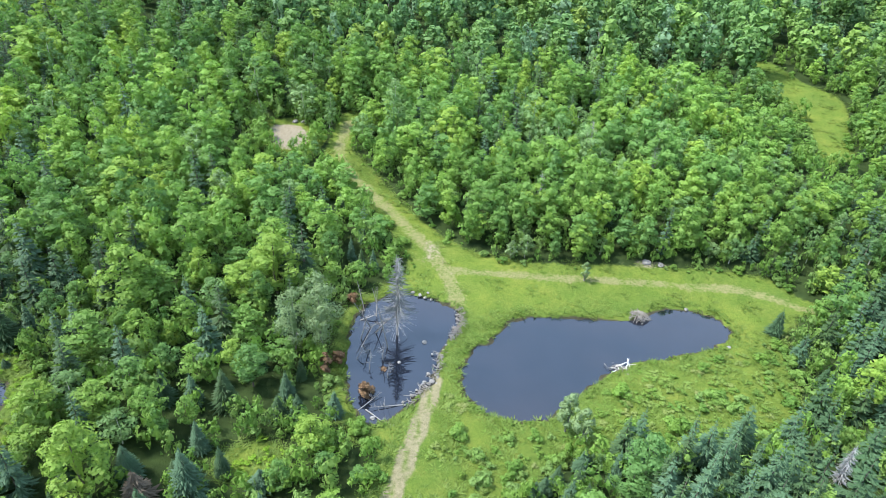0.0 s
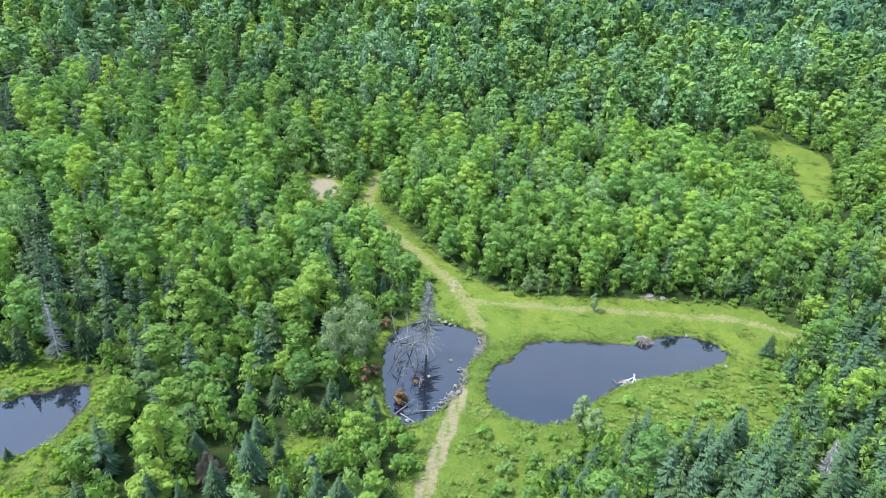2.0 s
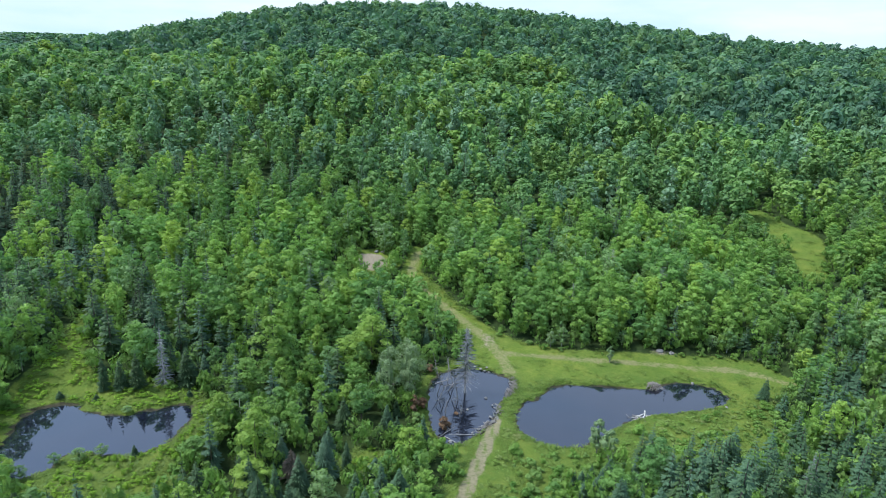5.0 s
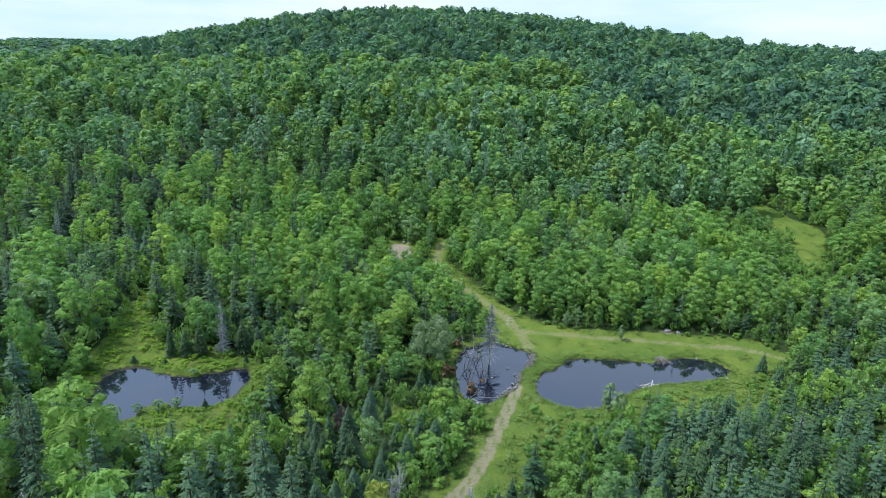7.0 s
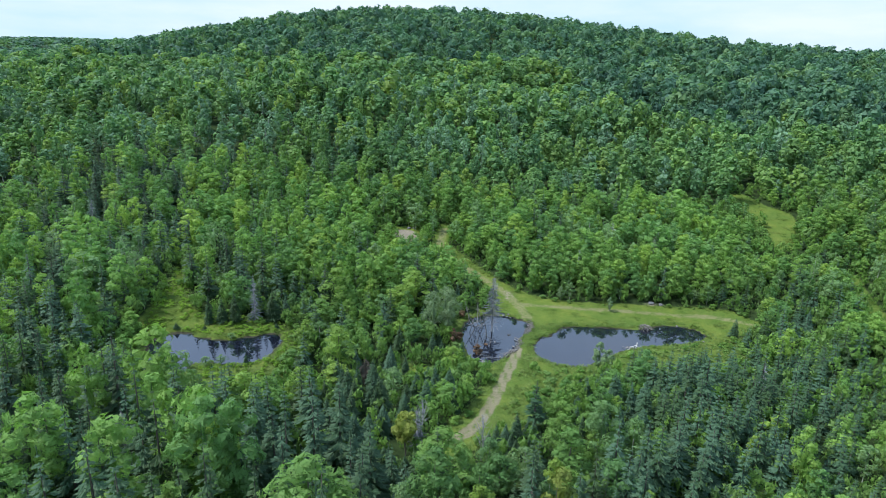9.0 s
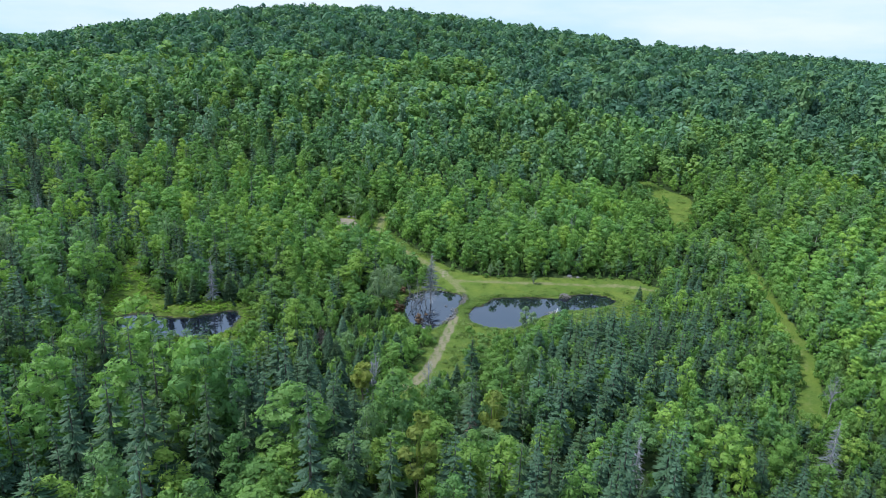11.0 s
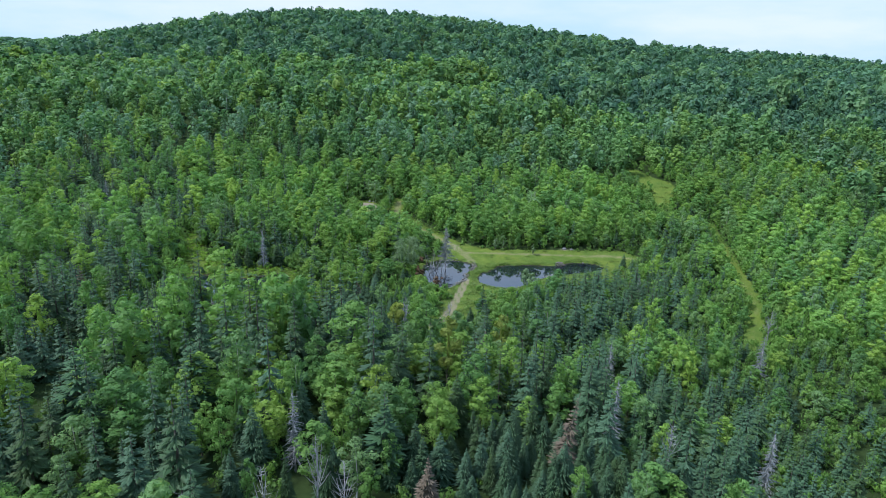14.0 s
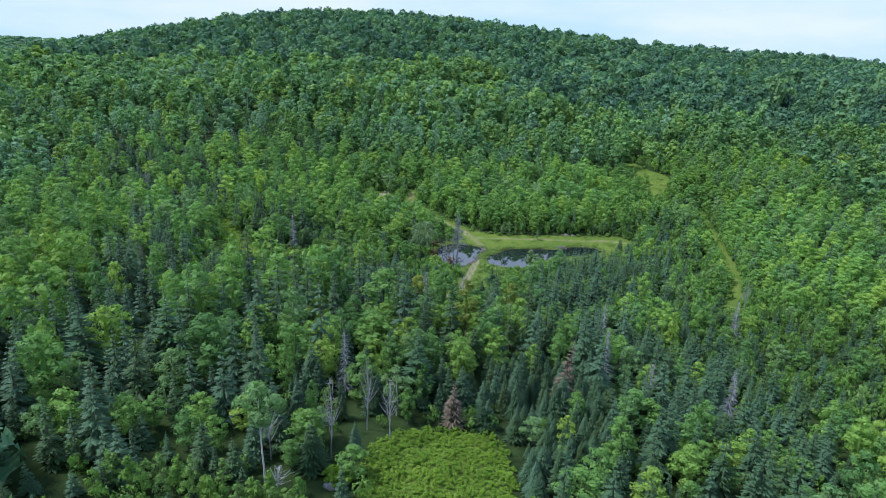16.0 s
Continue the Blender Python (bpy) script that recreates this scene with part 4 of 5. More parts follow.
def strew(models, xs, ys, zs, size, seed, high=None):
    """Copies of small models at many places, joined."""
    rr = np.random.default_rng(seed)
    which = rr.integers(0, len(models), xs.size)
    turn = rr.uniform(0, 6.28, xs.size)
    tints = rr.uniform(0, 0.999, xs.size)
    high = size if high is None else high
    V, F, T, base = [], [], [], 0
    for j, (v, f) in enumerate(models):
        i = np.flatnonzero(which == j)
        if not i.size:
            continue
        c, s = np.cos(turn[i])[:, None], np.sin(turn[i])[:, None]
        k = size[i][:, None]
        px = (v[None, :, 0] * c - v[None, :, 1] * s) * k + xs[i][:, None]
        py = (v[None, :, 0] * s + v[None, :, 1] * c) * k + ys[i][:, None]
        pz = v[None, :, 2] * high[i][:, None] + zs[i][:, None]
        V.append(np.stack([px, py, pz], 2).reshape(-1, 3))
        F.append((f[None] + (np.arange(i.size) * len(v))[:, None, None] + base).reshape(-1, 3))
        T.append(np.repeat(tints[i], len(v)))
        base += i.size * len(v)
    return np.concatenate(V), np.concatenate(F), np.concatenate(T)


def bush(rng, leaves, size):
    v, f, _ = broadleaf(rng, 1.0, 0.72, leaves, size, base=0.02, lobes=5)
    return v, f


def tuft(rng, blades):
    """Upright pointed blades leaning out from one root."""
    a = rng.uniform(0, 6.28, blades)
    r0, lean, w = rng.uniform(0, 0.6, blades), rng.uniform(0.3, 1.0, blades) * 0.6, rng.uniform(0.035, 0.08, blades)
    h = rng.uniform(0.55, 1.2, blades)
    out, side = np.stack([np.cos(a), np.sin(a), 0 * a], 1), np.stack([-np.sin(a), np.cos(a), 0 * a], 1)
    up = np.array([0, 0, 1.0])
    root = out * r0[:, None] - up * 0.05
    v = np.stack([root + side * w[:, None], root - side * w[:, None], root + out * lean[:, None] + up * h[:, None]], 1)
    return v.reshape(-1, 3), np.arange(3 * blades).reshape(-1, 3)


tufts = [tuft(np.random.default_rng(100 + i), 20) for i in range(6)]
ox, oy = scatter(-98, 58, -100, 82, 0.62, 71)
d_grass = line_distance(ox, oy, MEADOW, True)
for g in (GLADE_WEST, GLADE_SMALL, GLADE_EAST):
    d_grass = np.minimum(d_grass, line_distance(ox, oy, g, True))
d_water = np.minimum(np.minimum(line_distance(ox, oy, POND_MAIN, True), line_distance(ox, oy, POND_SNAG, True)), line_distance(ox, oy, POND_WEST, True))
d_track = np.minimum(np.minimum(line_distance(ox, oy, TRACK_SOUTH), line_distance(ox, oy, TRACK_NORTH)), line_distance(ox, oy, TRACK_BANK))
patchy = wander(ox, oy, 15, 7)
keep = (d_grass < 0.8) & (d_water > 0.25) & (d_track > 1.1) & (np.random.default_rng(9).random(ox.size) < np.where(d_water < 1.6, 0.95, 0.55 - 0.45 * (oy > -1) * (ox > -24) + 0.45 * patchy + 0.35 * smooth(-1.6, 0.0, d_grass) + 0.1 * (ox < -50)))
ox, oy, d_water, patchy = ox[keep], oy[keep], d_water[keep], patchy[keep]
tall_grass = (0.15 + 0.07 * np.clip(patchy, -1, 1) + 0.03 * smooth(1.3, 0.3, d_water) - 0.03 * (ox < -50)) * np.where((oy > -1) & (ox > -24), 0.5, 1.0) * np.random.default_rng(10).uniform(0.6, 1.4, ox.size)
stuff("meadow_grass", "bright green meadow grass in tufts", "grass", (*strew(tufts, ox, oy, height_at(ox, oy), np.random.default_rng(12).uniform(0.6, 1.2, ox.size), 72, tall_grass), M_GRASS))

# mounds of fern and bramble: the southern glade, the rim of its western side, the banks of the west pond
mounds = [bush(np.random.default_rng(120 + i), 110, 0.145) for i in range(5)]
fx, fy = scatter(-38, -14, -127, -104, 0.70, 73)
keep = line_distance(fx, fy, GLADE_SOUTH, True) < 0.7
fx, fy = fx[keep], fy[keep]
fh_ = np.random.default_rng(14).uniform(0.3, 0.6, fx.size) * (1 + 0.5 * wander(fx, fy, 90, 5)) + 0.1
stuff("ferns", "bright green fern bed in a forest glade", "ferns", (*strew(mounds, fx, fy, height_at(fx, fy), np.random.default_rng(13).uniform(0.55, 0.9, fx.size), 74, fh_), M_FERN))
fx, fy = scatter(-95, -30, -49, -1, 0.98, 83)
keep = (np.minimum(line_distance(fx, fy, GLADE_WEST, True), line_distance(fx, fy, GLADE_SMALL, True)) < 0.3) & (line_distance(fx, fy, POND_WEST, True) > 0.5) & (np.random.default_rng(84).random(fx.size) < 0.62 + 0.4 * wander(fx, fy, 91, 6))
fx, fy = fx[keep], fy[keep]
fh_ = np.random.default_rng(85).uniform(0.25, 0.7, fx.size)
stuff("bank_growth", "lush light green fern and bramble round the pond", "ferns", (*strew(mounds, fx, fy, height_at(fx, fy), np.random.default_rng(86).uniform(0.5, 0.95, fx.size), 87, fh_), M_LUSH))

# sedge in soft clumps along the shores of the main pond and the snag pond
fx, fy = scatter(-33, 22, -25, 6, 0.5, 92)
keep = np.minimum(line_distance(fx, fy, POND_MAIN, True), line_distance(fx, fy, POND_SNAG, True))
keep = (keep > 0.15) & (keep < 0.75 + 0.5 * wander(fx, fy, 94, 4)) & (np.random.default_rng(93).random(fx.size) < 0.7) & (line_distance(fx, fy, TRACK_SOUTH) > 1.0)
fx, fy = fx[keep], fy[keep]
stuff("shore_sedge", "soft clumps of light green sedge on the pond shores", "sedge", (*strew([(v_ * np.array([0.6, 0.6, 1.0]), f_) for v_, f_ in mounds], fx, fy, height_at(fx, fy), np.random.default_rng(95).uniform(0.4, 0.8, fx.size), 96, np.random.default_rng(97).uniform(0.15, 0.42, fx.size)), M_SEDGE))

# low thicket over the bank south-east of the main pond and in patches on the southern meadow
fx, fy = scatter(-20, 24, -44, 2, 1.05, 98)
d_ = line_distance(fx, fy, POND_MAIN, True)
keep = (line_distance(fx, fy, MEADOW, True) < 0.6) & (d_ > 1.4) & (line_distance(fx, fy, TRACK_SOUTH) > 2.0) & (fy < -3 - 0.25 * (18 - fx)) & (np.random.default_rng(99).random(fx.size) < np.where(fx > -3, 0.66, 0.26) + 0.5 * wander(fx, fy, 101, 6))
fx, fy, d_ = fx[keep], fy[keep], d_[keep]
fh_ = np.random.default_rng(102).uniform(0.2, 0.75, fx.size) * (0.5 + 0.5 * smooth(1, 6, d_))
stuff("bank_thicket", "low mottled thicket of bramble and meadowsweet on the bank", "thicket", (*strew(mounds, fx, fy, height_at(fx, fy), np.random.default_rng(103).uniform(0.6, 1.1, fx.size), 104, fh_), M_THICKET))

# undergrowth below and between the near trees
ux, uy = scatter(-105, 75, -128, 60, 5.2, 75)
du = open_ground(ux, uy)
keep = (du > 0.1) & in_view(ux, uy, 10) & (uy < -20) & (ux < -60)
ux, uy = ux[keep], uy[keep]
vx, vy = scatter(-96, 57, -60, 86, 2.2, 80)
dv = open_ground(vx, vy)
keep = (dv > 0.2) & (dv < 4.5)
ux, uy = np.append(ux, vx[keep]), np.append(uy, vy[keep])
wx_, wy_ = scatter(-70, 84, -128, -30, 3.1, 81)
keep = (open_ground(wx_, wy_) > 0.3) & ((wy_ < -58) | (wx_ > 40)) & (np.hypot(wx_ + 35.4, wy_ + 119.2) > 2.0) & in_view(wx_, wy_, 5) & ((wx_ > 8) | (np.hypot(wx_ * 7.3 % 1, wy_ * 3.1 % 1) < 0.72))
ux, uy = np.append(ux, wx_[keep]), np.append(uy, wy_[keep])
wx_, wy_ = scatter(-100, 62, -58, 66, 3.1, 82)
keep = (open_ground(wx_, wy_) > 0.8) & in_view(wx_, wy_, 5) & (np.min(np.hypot(wx_[:, None] - mk[:, 0], wy_[:, None] - mk[:, 1]), 1) > 2.0)
thick_ = ux.size
gx_, gy_ = scatter(18, 64, -96, -54, 2.3, 88)
keep_low = (open_ground(gx_, gy_) > 0.3) & in_view(gx_, gy_, 5)
ux, uy = np.append(ux, gx_[keep_low]), np.append(uy, gy_[keep_low])
thick_ = ux.size
ux, uy = np.append(ux, wx_[keep]), np.append(uy, wy_[keep])
low = [bush(np.random.default_rng(140 + i), 66, 0.19) for i in range(5)]
uh = np.random.default_rng(16).uniform(1.0, 3.2, ux.size) + np.where(np.arange(ux.size) >= thick_, 1.4, 0.0)
stuff("undergrowth", "low green saplings and brush on the forest floor", "undergrowth", (*strew(low, ux, uy, height_at(ux, uy), uh * 0.62, 76, uh), M_SHRUB))

# brush on the bank south-east of the main pond and along the meadow's edges
bx, by = scatter(-16, 27, -46, 4, 1.55, 77)
d_main = line_distance(bx, by, POND_MAIN, True)
bank = (line_distance(bx, by, MEADOW, True) < 0.5) & (d_main > 2.2) & (by < -1) & (((bx > 0) & (by < -0.62 * (18 - bx) * 0.4 - 4)) | (by < -21))
bank &= line_distance(bx, by, TRACK_SOUTH) > 2.2
bank &= np.random.default_rng(17).random(bx.size) < np.where(by > -19, 0.42 + 0.6 * wander(bx, by, 16, 9), 0.7)
ex, ey = scatter(-96, 57, -50, 80, 1.6, 78)
de = np.minimum(np.minimum(line_distance(ex, ey, MEADOW, True), line_distance(ex, ey, GLADE_WEST, True)), line_distance(ex, ey, GLADE_EAST, True))
edge = (np.abs(de) < 0.9) & (np.random.default_rng(18).random(ex.size) < 0.55) & (line_distance(ex, ey, TRACK_SOUTH) > 2) & (line_distance(ex, ey, TRACK_NORTH) > 2) & (line_distance(ex, ey, TRACK_BANK) > 1.6)
for p_ in (POND_MAIN, POND_SNAG, POND_WEST):
    edge &= line_distance(ex, ey, p_, True) > 0.6
sx_, sy_ = np.append(bx[bank], ex[edge]), np.append(by[bank], ey[edge])
rr = np.random.default_rng(19)
order = rr.permutation(sx_.size)
sx_, sy_ = sx_[order], sy_[order]
sz_ = height_at(sx_, sy_)
sh = 0.35 + 1.3 * rr.random(sx_.size) ** 1.8
bushes = [mesh_of("shrub", *bush(np.random.default_rng(160 + i), 190, 0.24), M_SHRUB, None) for i in range(5)]
for i in range(min(300, sx_.size)):
    o = tagged(new("shrub", bushes[i % 5]), "low leafy green shrub in meadow grass", "shrub", "shrubs of the meadow edge")
    o.matrix_basis = Matrix.Translation((sx_[i], sy_[i], sz_[i] - 0.05)) @ Matrix.Rotation(rr.uniform(0, 6.28), 4, "Z") @ Matrix.Diagonal((sh[i] * 1.1, sh[i] * 1.1, sh[i] * 0.85, 1))
if sx_.size > 300:
    stuff("brush", "low green brush along the meadow edges", "shrubs", (*strew(low, sx_[300:], sy_[300:], sz_[300:], sh[300:] * 1.1, 79, sh[300:] * 0.85), M_SHRUB))


# ---------------------------------------------------------------- trees with a look of their own
def fine_part(name, me, parent, label=""):
    return tagged(part(name, me, parent, label), kind="stuff")


def own_tree(name, label, x, y, crown, crown_mat, trunk, trunk_mat, h=1.0, w=1.0, turn=0.0, crown_name="crown"):
    root = tagged(new(name), label, "tree")
    if crown is not None:
        (fine_part if crown_name == "branch_spray" else part)(crown_name, mesh_of(name + "_" + crown_name, *crown, crown_mat, np.full(len(crown[0]), 0.4)), root)
    part("trunk", mesh_of(name + "_trunk", *trunk, trunk_mat), root)
    root.matrix_basis = Matrix.Translation((x, y, float(height_at(x, y)[0]))) @ Matrix.Rotation(turn, 4, "Z") @ Matrix.Diagonal((w, w, h, 1))
    return root


def leader(rng, height, thick, lean=0.0):
    zs = np.linspace(-1.2, height, 7)
    pts = np.stack([lean * np.maximum(zs, 0) ** 1.3 / height + rng.normal(0, 0.03, 7).cumsum(), rng.normal(0, 0.03, 7).cumsum(), zs], 1)
    return tube(pts, np.linspace(thick, thick * 0.12, 7), 7)


# the tall dead spruce standing in the snag pond
rg = np.random.default_rng(301)
dead = tagged(new("dead_spruce"), "tall grey dead spruce standing in the snag pond", "tree")
part("trunk", mesh_of("dead_spruce_trunk", *leader(rg, 11.9, 0.17), M_SILVER), dead)
fine_part("twig_spray", mesh_of("dead_spruce_twigs", *bare_boughs(rg, 11.8, 2.3, 330, base=0.12, droop=0.22, thick=0.020), M_SILVER), dead)
cv, cf = conifer(rg, 11.7, 2.1, 34, 12, droop=0.22, base=0.34, fans=1, ragged=0.6, width=0.028)
fine_part("bough_spray", mesh_of("dead_spruce_boughs", cv, cf, M_GREY, np.full(len(cv), 0.3)), dead, "sparse silvery boughs")
dead.matrix_basis = Matrix.Translation((-23.8, -7.2, -0.3))

# silvery dead conifers in the forest
for i, (x, y, h, w) in enumerate(((-66.4, -19.8, 9.2, 0.85), (-1.4, -91, 10.2, 0.8), (20.4, -23.6, 5.4, 0.6), (-30.6, -50.8, 5.6, 0.9), (14.5, -97, 8.4, 0.9), (-37.5, -101, 10.0, 0.9),
                                  (-60, -66, 7.6, 0.9), (2.5, -72, 8.0, 0.8), (-118, 8, 9, 1.0), (-12.5, -76, 8.0, 0.8), (28, -66, 8.0, 0.9))):
    rg = np.random.default_rng(310 + i)
    ob = tagged(new("dead_conifer"), "silver-grey dead conifer with bare drooping twigs", "tree", "dead conifers in the forest")
    part("trunk", mesh_of("dead_conifer_trunk", *leader(rg, h, 0.13), M_SILVER), ob)
    fine_part("twig_spray", mesh_of("dead_conifer_twigs", *bare_boughs(rg, h * 0.98, 1.7 * w, 150, base=0.12, droop=0.3, thick=0.026), M_SILVER), ob)
    cv, cf = conifer(rg, h, 1.6 * w, 26, 11, droop=0.30, base=0.10, fans=1, ragged=0.6, width=0.032)
    fine_part("bough_spray", mesh_of("dead_conifer_boughs", cv, cf, M_GREY, np.full(len(cv), 0.6)), ob)
    ob.matrix_basis = Matrix.Translation((x, y, float(height_at(x, y)[0]))) @ Matrix.Rotation(rg.uniform(0, 6), 4, "Z")

# brown dead spruces
for i, (x, y, h, lean) in enumerate(((-8.6, -96.2, 10.5, 9), (-23.2, -105.6, 6.5, 0), (-42, -33.5, 4.2, 0), (-16.2, -67, 7, 0), (-88, -55, 7, 0))):
    rg = np.random.default_rng(330 + i)
    ob = own_tree("brown_spruce", "dead spruce still holding rusty brown needles", x, y, conifer(rg, h, 1.7, 24, 11, fans=1, ragged=0.5, width=0.10, feather=True), M_BROWN, leader(rg, h * 0.95, 0.13), M_BARK)
    ob.matrix_basis = ob.matrix_basis @ Matrix.Rotation(radians(lean), 4, "Y")

# rust-red drowned saplings at the snag pond's rim
for i, (x, y, h) in enumerate(((-25.8, -17.6, 2.3), (-30.4, -15.6, 3.4), (-29.6, -13.4, 1.8), (-24.6, -13.2, 1.3), (-30.3, -2.2, 1.6), (-25.4, -17.2, 1.4))):
    rg = np.random.default_rng(350 + i)
    v, f, _ = broadleaf(rg, h, 0.8, 150, 0.34, base=0.1, lobes=7)
    own_tree("rusty_sapling", "small drowned sapling with rust-red leaves", x, y, (v, f), M_RUST, leader(rg, h * 0.9, 0.04), M_BARK)

# grey-green willows beside the snag pond, the lone one on the meadow, the one on the main pond's shore
for i, (x, y, h, rad, lv) in enumerate(((-31.8, -11.6, 9.4, 2.6, 1900), (-34.6, -12.6, 9.0, 2.6, 1700), (-33.0, -8.6, 8.8, 2.4, 1500), (-0.1, 6.6, 3.0, 0.75, 260), (-4.8, -20.2, 5.2, 1.3, 1100), (-3.4, -21.4, 4.6, 1.2, 900), (-10.2, 9.8, 3.0, 1.0, 350),
                                        (-92, -16, 7.5, 2.2, 900), (-98, -24, 8, 2.4, 900), (-52, 12, 8.0, 2.2, 900), (-112, -12, 8, 2.4, 900))):
    rg = np.random.default_rng(360 + i)
    v, f, cs = broadleaf(rg, h, rad, int(lv * 1.5), 0.18, base=0.10, lobes=15, flat=1.0, fill=0.0, open_=0.35)
    own_tree("willow", "pale grey-green willow with thin feathery foliage", x, y, (v, f), M_PALE, broadleaf_trunk(rg, h, cs, 0.09, 6), M_DEADWOOD)

# yellow-leaved trees and big dark pines in the southern and western woods
M_YELLOW = foliage("yellowing_leaves", [(0.0, (0.190, 0.240, 0.048)), (1.0, (0.235, 0.275, 0.056))], trans=0.4, gaps=0.45)
for i, (x, y, h) in enumerate(((-21.8, -80.6, 12.4), (-13.6, -66.6, 9.2), (-47, -78, 8.5), (20, -70, 7.5), (-31.5, -53.4, 6.0))):
    rg = np.random.default_rng(380 + i)
    v, f, cs = broadleaf(rg, h, 1.9, 620, 0.5, base=0.3, lobes=10)
    own_tree("yellow_maple", "maple with pale yellow-green leaves", x, y, (v, f), M_YELLOW if i in (0, 1, 4) else M_SHRUB, broadleaf_trunk(rg, h, cs, 0.11, 5), M_BARK)
M_PINE = foliage("pine_needles", [(0.0, (0.030, 0.070, 0.030)), (1.0, (0.045, 0.095, 0.038))], trans=0.1)
for i, (x, y, h, rad) in enumerate(((-15.6, -42.1, 7.4, 1.7), (-131, 16, 13, 3.6), (-140, 4, 13, 3.4), (-122, -8, 10, 3), (-52, -92, 11, 2.8), (-28, -101, 11, 2.6), (-62, -98, 12, 3), (-70, -104, 12, 3))):
    rg = np.random.default_rng(400 + i)
    own_tree("pine", "tall dark pine with layered ragged boughs", x, y, conifer(rg, h, rad, 18, 11, droop=0.06, base=0.22, fans=1, ragged=0.5, width=0.13, feather=True), M_PINE, leader(rg, h * 0.97, 0.2), M_BARK)

# a birch with a long clear trunk before the dark southern woods
rg = np.random.default_rng(418)
v, f, cs = broadleaf(rg, 11.5, 2.3, 700, 0.46, base=0.58, lobes=9)
own_tree("birch_tree", "slender birch with a long clear pale trunk", -42.4, -119.6, (v, f), M_BIRCH, broadleaf_trunk(rg, 11.5, cs, 0.13, 4), M_BIRCHBARK)

# young poplars along the southern edge of the woods, and bright bushes beside the glade
rg = np.random.default_rng(440)
for i in range(34):
    x, y, h = -58 + 0.74 * i + rg.uniform(-0.6, 0.6), -122.6 + rg.uniform(-1.8, 1.2), rg.uniform(2.6, 4.6)
    if i > 27:
        x, y, h = -33.6 + rg.uniform(-2.2, 0.6), -117.4 + rg.uniform(-3, 3), rg.uniform(1.2, 2.2)
    v, f, cs = broadleaf(rg, h, 0.95 if i <= 27 else 1.1, 420, 0.22, base=0.02, lobes=12, peak=0.32, fill=0.5)
    own_tree("young_poplar" if i <= 27 else "bramble_bush", "young poplar with fresh light green leaves" if i <= 27 else "round bright green bush at the glade's rim", x, y, (v, f), M_SHRUB if i <= 27 else M_FERN,
             leader(rg, h * 0.85, 0.05), M_BARK)

# bare leafless trees
for i, (x, y, h) in enumerate(((-30.3, -48.6, 6.0), (-22.2, -52.0, 6.8), (-33.5, -108.4, 9.5), (-30.6, -110, 8.5), (4, -95, 7), (36, -52, 7), (-132, 76, 9), (-134, 77.5, 9.5), (-130.5, 77, 8.5), (-6, 22, 7), (3, 38, 8), (12, 30, 8), (-40.5, -121.0, 3.4), (-36.6, -114.4, 10.5), (-43.0, -115.6, 8.0))):
    rg = np.random.default_rng(420 + i)
    _, _, cs = broadleaf(rg, h, 1.9, 4, 0.3, base=0.35, lobes=16)
    own_tree("bare_tree", "leafless grey tree with forked pale branches", x, y, bare_boughs(rg, h, 1.5, 40, base=0.4, droop=-0.5, thick=0.022), M_SILVER, broadleaf_trunk(rg, h, cs, 0.10, 16, 5), M_SILVER, crown_name="branch_spray")


# ---------------------------------------------------------------- wood and stone about the ponds
def stick(rng, length, thick):
    n = 5
    t = np.linspace(-0.5, 0.5, n)
    p = np.stack([t * length, rng.normal(0, 0.05 * length, n), rng.normal(0, 0.03 * length, n)], 1)
    return tube(p, thick * np.array([0.8, 1, 0.95, 0.75, 0.4]), 5)


STICKS = [mesh_of("stick", *stick(np.random.default_rng(500 + i), 1.0, 0.036), M_STICK) for i in range(6)]


WHITE_STICK = mesh_of("white_branch", *stick(np.random.default_rng(509), 1.0, 0.036), M_DRIFT)


def stone(rng, mat=None):
    bm = bmesh.new()
    bmesh.ops.create_icosphere(bm, subdivisions=2, radius=1)
    for v in bm.verts:
        v.co *= 1 + 0.35 * noise.noise(v.co * 1.3 + Vector(rng.uniform(-50, 50, 3)) * 0) + rng.uniform(-0.06, 0.06)
    me = bpy.data.meshes.new("stone")
    bm.to_mesh(me)
    bm.free()
    me.materials.append(mat or M_ROCK)
    return me


STONES = [stone(np.random.default_rng(520 + i)) for i in range(5)]
rs_ = np.random.default_rng(61)
dam_line = [(-16.4, -1.6), (-16.3, -4.2), (-17.2, -7.2), (-18.5, -9.8), (-18.2, -12.6), (-19.4, -15.6), (-21, -18.4)]
dam = tagged(new("beaver_dam"), "low dam of pale sticks, mud and stones", "dam")
seg = np.array(dam_line)
for i in range(230):
    u_ = rs_.uniform(0, len(seg) - 1.001)
    k_ = int(u_)
    c_ = seg[k_] + (seg[k_ + 1] - seg[k_]) * (u_ - k_)
    if 2.1 < u_ < 3.1:
        u_ = u_ - 1.3
        k_ = int(u_)
        c_ = seg[k_] + (seg[k_ + 1] - seg[k_]) * (u_ - k_)
    c_ = c_ + rs_.normal(0, 0.30, 2)
    o = part("stick", STICKS[i % 6], dam)
    L_ = rs_.uniform(0.4, 1.15)
    o.matrix_basis = Matrix.Translation((c_[0], c_[1], 0.26 + rs_.uniform(0, 0.28))) @ Matrix.Rotation(rs_.uniform(0, 6.28), 4, "Z") @ Matrix.Rotation(rs_.normal(0, 0.16), 4, "Y") @ Matrix.Diagonal((L_ * 0.85, 0.85, 0.85, 1))
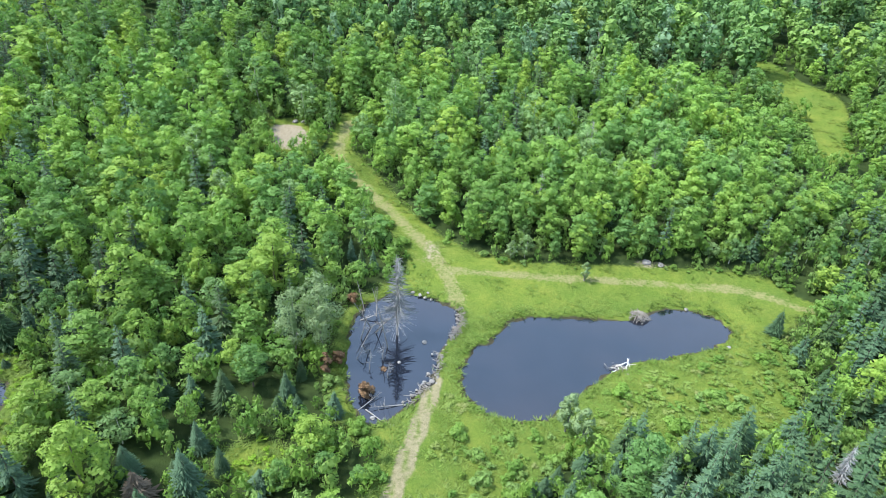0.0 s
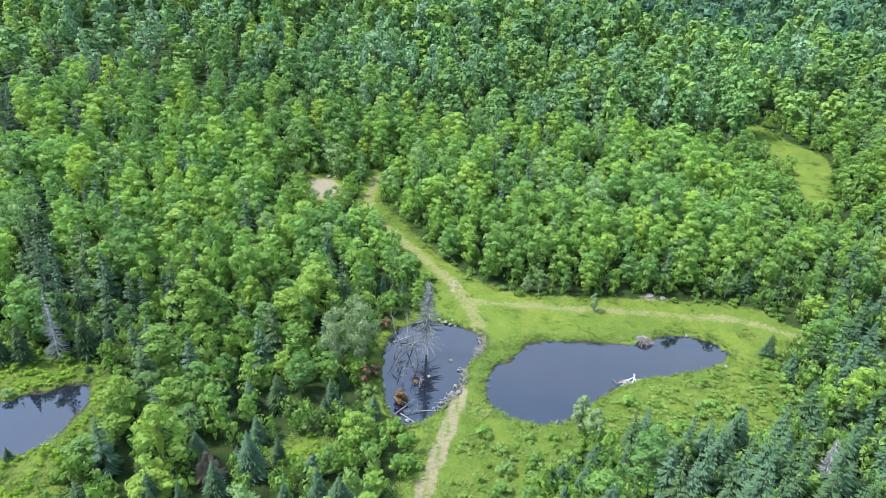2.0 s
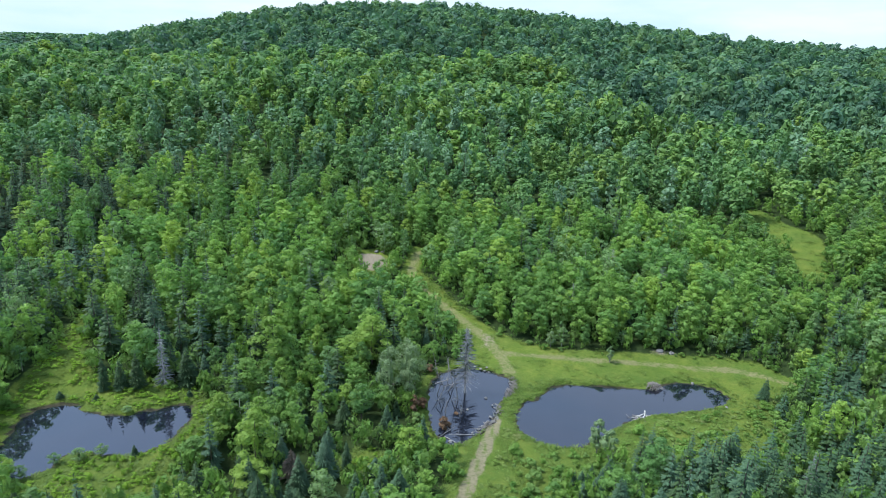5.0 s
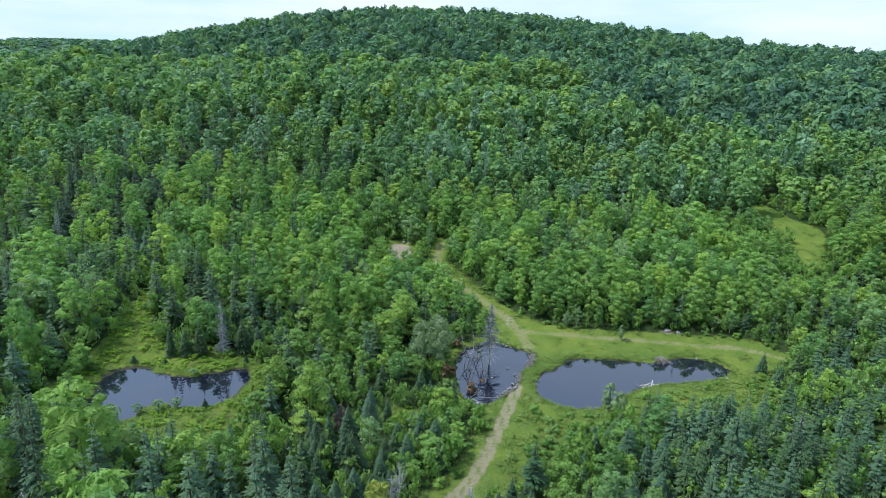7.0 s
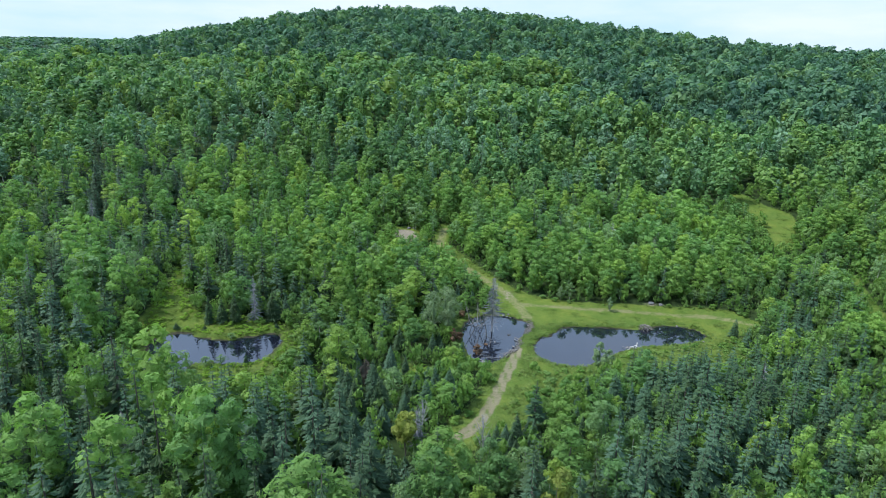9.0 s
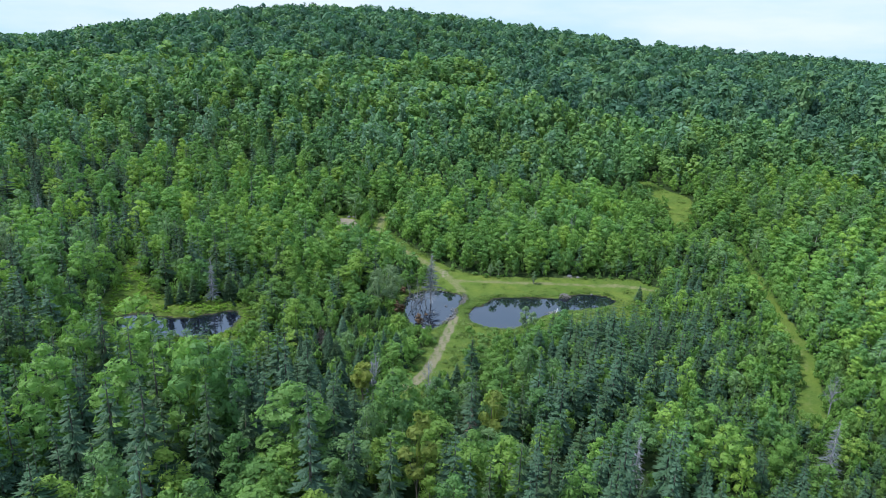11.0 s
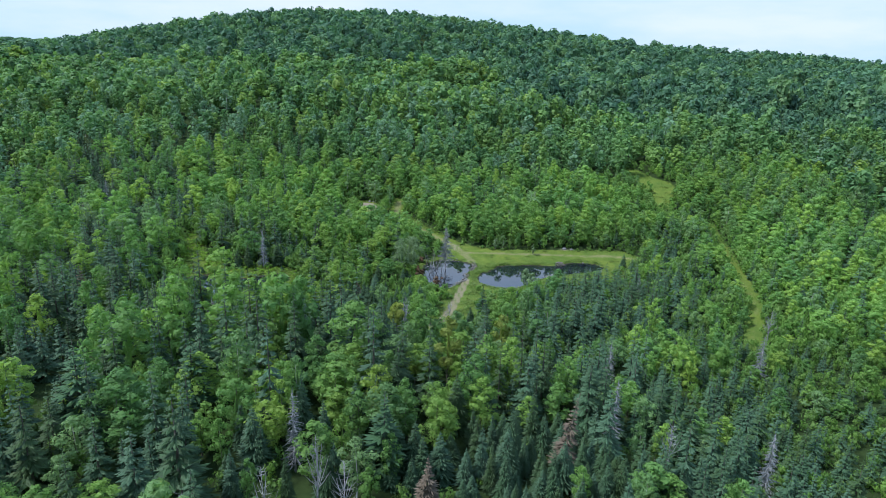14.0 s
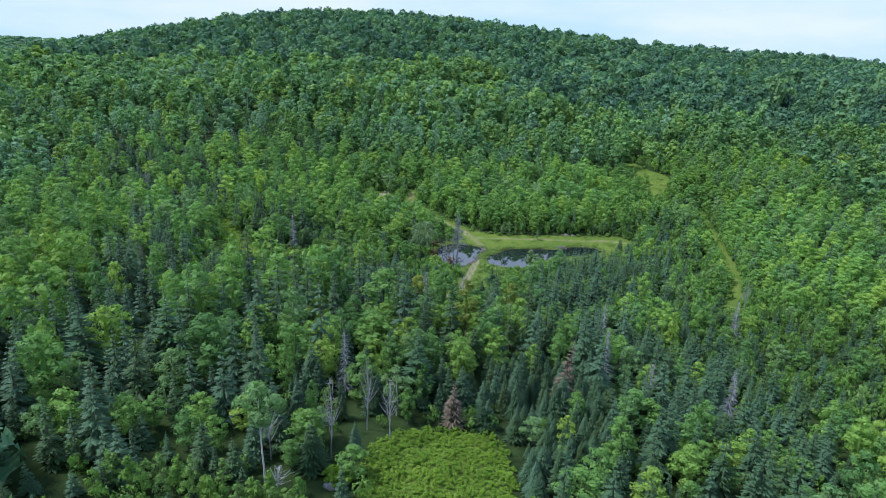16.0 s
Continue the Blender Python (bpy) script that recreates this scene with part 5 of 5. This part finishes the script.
for i in range(60):
    u_ = rs_.uniform(0, len(seg) - 1.001)
    k_ = int(u_)
    c_ = seg[k_] + (seg[k_ + 1] - seg[k_]) * (u_ - k_) + rs_.normal(0, 0.4, 2)
    o = part("stone", STONES[i % 5], dam)
    o.matrix_basis = Matrix.Translation((c_[0], c_[1], 0.16)) @ Matrix.Rotation(rs_.uniform(0, 6.28), 4, "Z") @ Matrix.Diagonal((*rs_.uniform(0.10, 0.24, 2), 0.12, 1))

lodge = tagged(new("beaver_lodge"), "grey heap of sticks on the pond bank", "stick heap")
for i in range(110):
    a_, q_ = rs_.uniform(0, 6.28), rs_.uniform(0, 1) ** 0.6
    o = part("stick", STICKS[i % 6], lodge)
    o.matrix_basis = Matrix.Translation((6.3 + math.cos(a_) * q_ * 1.35, 0.3 + math.sin(a_) * q_ * 1.0, 0.12 + 0.75 * (1 - q_ * q_))) @ Matrix.Rotation(a_ + rs_.normal(0, 0.9), 4, "Z") @ Matrix.Rotation(0.5 * q_, 4, "Y") \
        @ Matrix.Diagonal((rs_.uniform(0.7, 1.5), 0.9, 0.9, 1))

drift = tagged(new("driftwood"), "bleached white driftwood stump on the pond shore", "driftwood")
for i, (x, y, z, L_, turn, tilt, th) in enumerate(((2.2, -9.4, 0.45, 2.8, 25, -14, 2.6), (3.2, -9.6, 0.7, 2.2, 78, -28, 2.2), (3.6, -9.1, 0.6, 1.8, 120, -35, 2.0), (1.2, -10.2, 0.25, 2.2, -15, 4, 2.0), (0.8, -10.6, 0.2, 1.8, 40, 0, 1.8),
                                                  (2.6, -10.0, 0.3, 1.6, 150, -10, 1.8), (1.6, -9.9, 0.3, 1.4, 95, 8, 1.6), (4.2, -9.0, 0.3, 1.5, 10, 0, 1.6))):
    o = part("branch", WHITE_STICK, drift)
    o.matrix_basis = pose(2.7 + (x - 2.4) * 0.62, -9.6 + (y + 9.7) * 0.8, z * 0.9, 0, tilt, turn) @ Matrix.Diagonal((L_ * 0.66, th * 0.9, th * 0.9, 1))
for i in range(30):
    o = part("branch", STICKS[(2 * i + 1) % 6], drift)
    o.matrix_basis = pose(2.4 + rs_.normal(0, 0.7), -10.0 + rs_.normal(0, 0.4), 0.2 + rs_.uniform(0, 0.2), 0, rs_.normal(0, 12), rs_.uniform(0, 360)) @ Matrix.Diagonal((rs_.uniform(0.5, 1.2), 0.9, 0.9, 1))

# leaning and fallen snags in the snag pond: x, y, length, turn, tilt from upright, thickness
for i, (x, y, L_, turn, tilt, th) in enumerate(((-28.0, -8.6, 3.6, 30, 12, 0.09), (-27.2, -6.4, 4.4, 200, 22, 0.10), (-26.4, -7.2, 4.8, 320, 30, 0.08), (-25.8, -6.0, 5.2, 150, 14, 0.09), (-24.6, -9.6, 5.0, 170, 8, 0.10),
                                                (-27.6, -9.8, 3.0, 70, 62, 0.08), (-26.6, -10.4, 2.6, 260, 55, 0.07), (-28.4, -5.0, 3.4, 20, 70, 0.09), (-25.4, -4.6, 3.8, 235, 75, 0.08), (-24.9, -11.8, 3.0, 300, 10, 0.07),
                                                (-27.0, -4.0, 3.6, 100, 40, 0.08), (-23.9, -14.2, 2.0, 10, 5, 0.07), (-26.0, -13.6, 2.2, 90, 20, 0.06), (-24.6, -20.0, 3.6, 325, 86, 0.08), (-25.6, -19.0, 2.4, 50, 80, 0.07),
                                                (-22.4, -18.6, 2.6, 200, 82, 0.08), (-27.8, -12.0, 2.0, 40, 30, 0.06), (-28.6, -3.2, 4.0, 130, 25, 0.08))):
    rg = np.random.default_rng(540 + i)
    ob = tagged(new("snag"), "bare grey drowned tree trunk in dark water", "snag", "snags in the beaver pond")
    n_ = 6
    pts = np.stack([np.linspace(0, 0.10 * L_, n_) ** 1.4, rg.normal(0, 0.05, n_).cumsum() * 0.6, np.linspace(-0.9, L_, n_)], 1)
    part("trunk", mesh_of("snag_trunk", *tube(pts, np.linspace(th, th * 0.3, n_), 6), M_DEADWOOD), ob)
    fine_part("branch_spray", mesh_of("snag_branches", *bare_boughs(rg, L_, 0.9, 14, base=0.3, droop=0.1, thick=0.02), M_DEADWOOD), ob)
    ob.matrix_basis = pose(x, y, 0.1, 0, tilt, turn)

# rocks
for i, (x, y, z, s_) in enumerate(((-20.4, -8.2, 0.02, 0.34), (-22.0, 0.9, 0.3, 0.32), (-21.3, 0.5, 0.3, 0.26), (-20.5, 0.3, 0.25, 0.22), (-23.0, 1.4, 0.3, 0.3), (-21.0, 1.3, 0.35, 0.25), (-50.5, 43.2, 6.1, 0.6), (-49.2, 43.6, 6.1, 0.45),
                                   (25.8, 10.4, 1.4, 0.6), (9.2, 11.9, 1.5, 0.7), (11.2, 11.6, 1.4, 0.5), (-24.4, -20.6, 0.05, 0.3), (-22.9, -12.0, 0.02, 0.25), (16.2, -4.4, 0.15, 0.35), (13.0, 2.9, 0.2, 0.3), (-35.4, -119.2, 5.0, 1.0))):
    o = tagged(new("rock", STONES[i % 5]), "pale grey weathered rock", "rock", "rocks about the ponds")
    zz = float(height_at(x, y)[0])
    o.matrix_basis = Matrix.Translation((x, y, max(zz, 0.0) + 0.1 * s_)) @ Matrix.Rotation(i * 1.7, 4, "Z") @ Matrix.Diagonal((s_, s_ * 0.8, s_ * 0.6, 1))
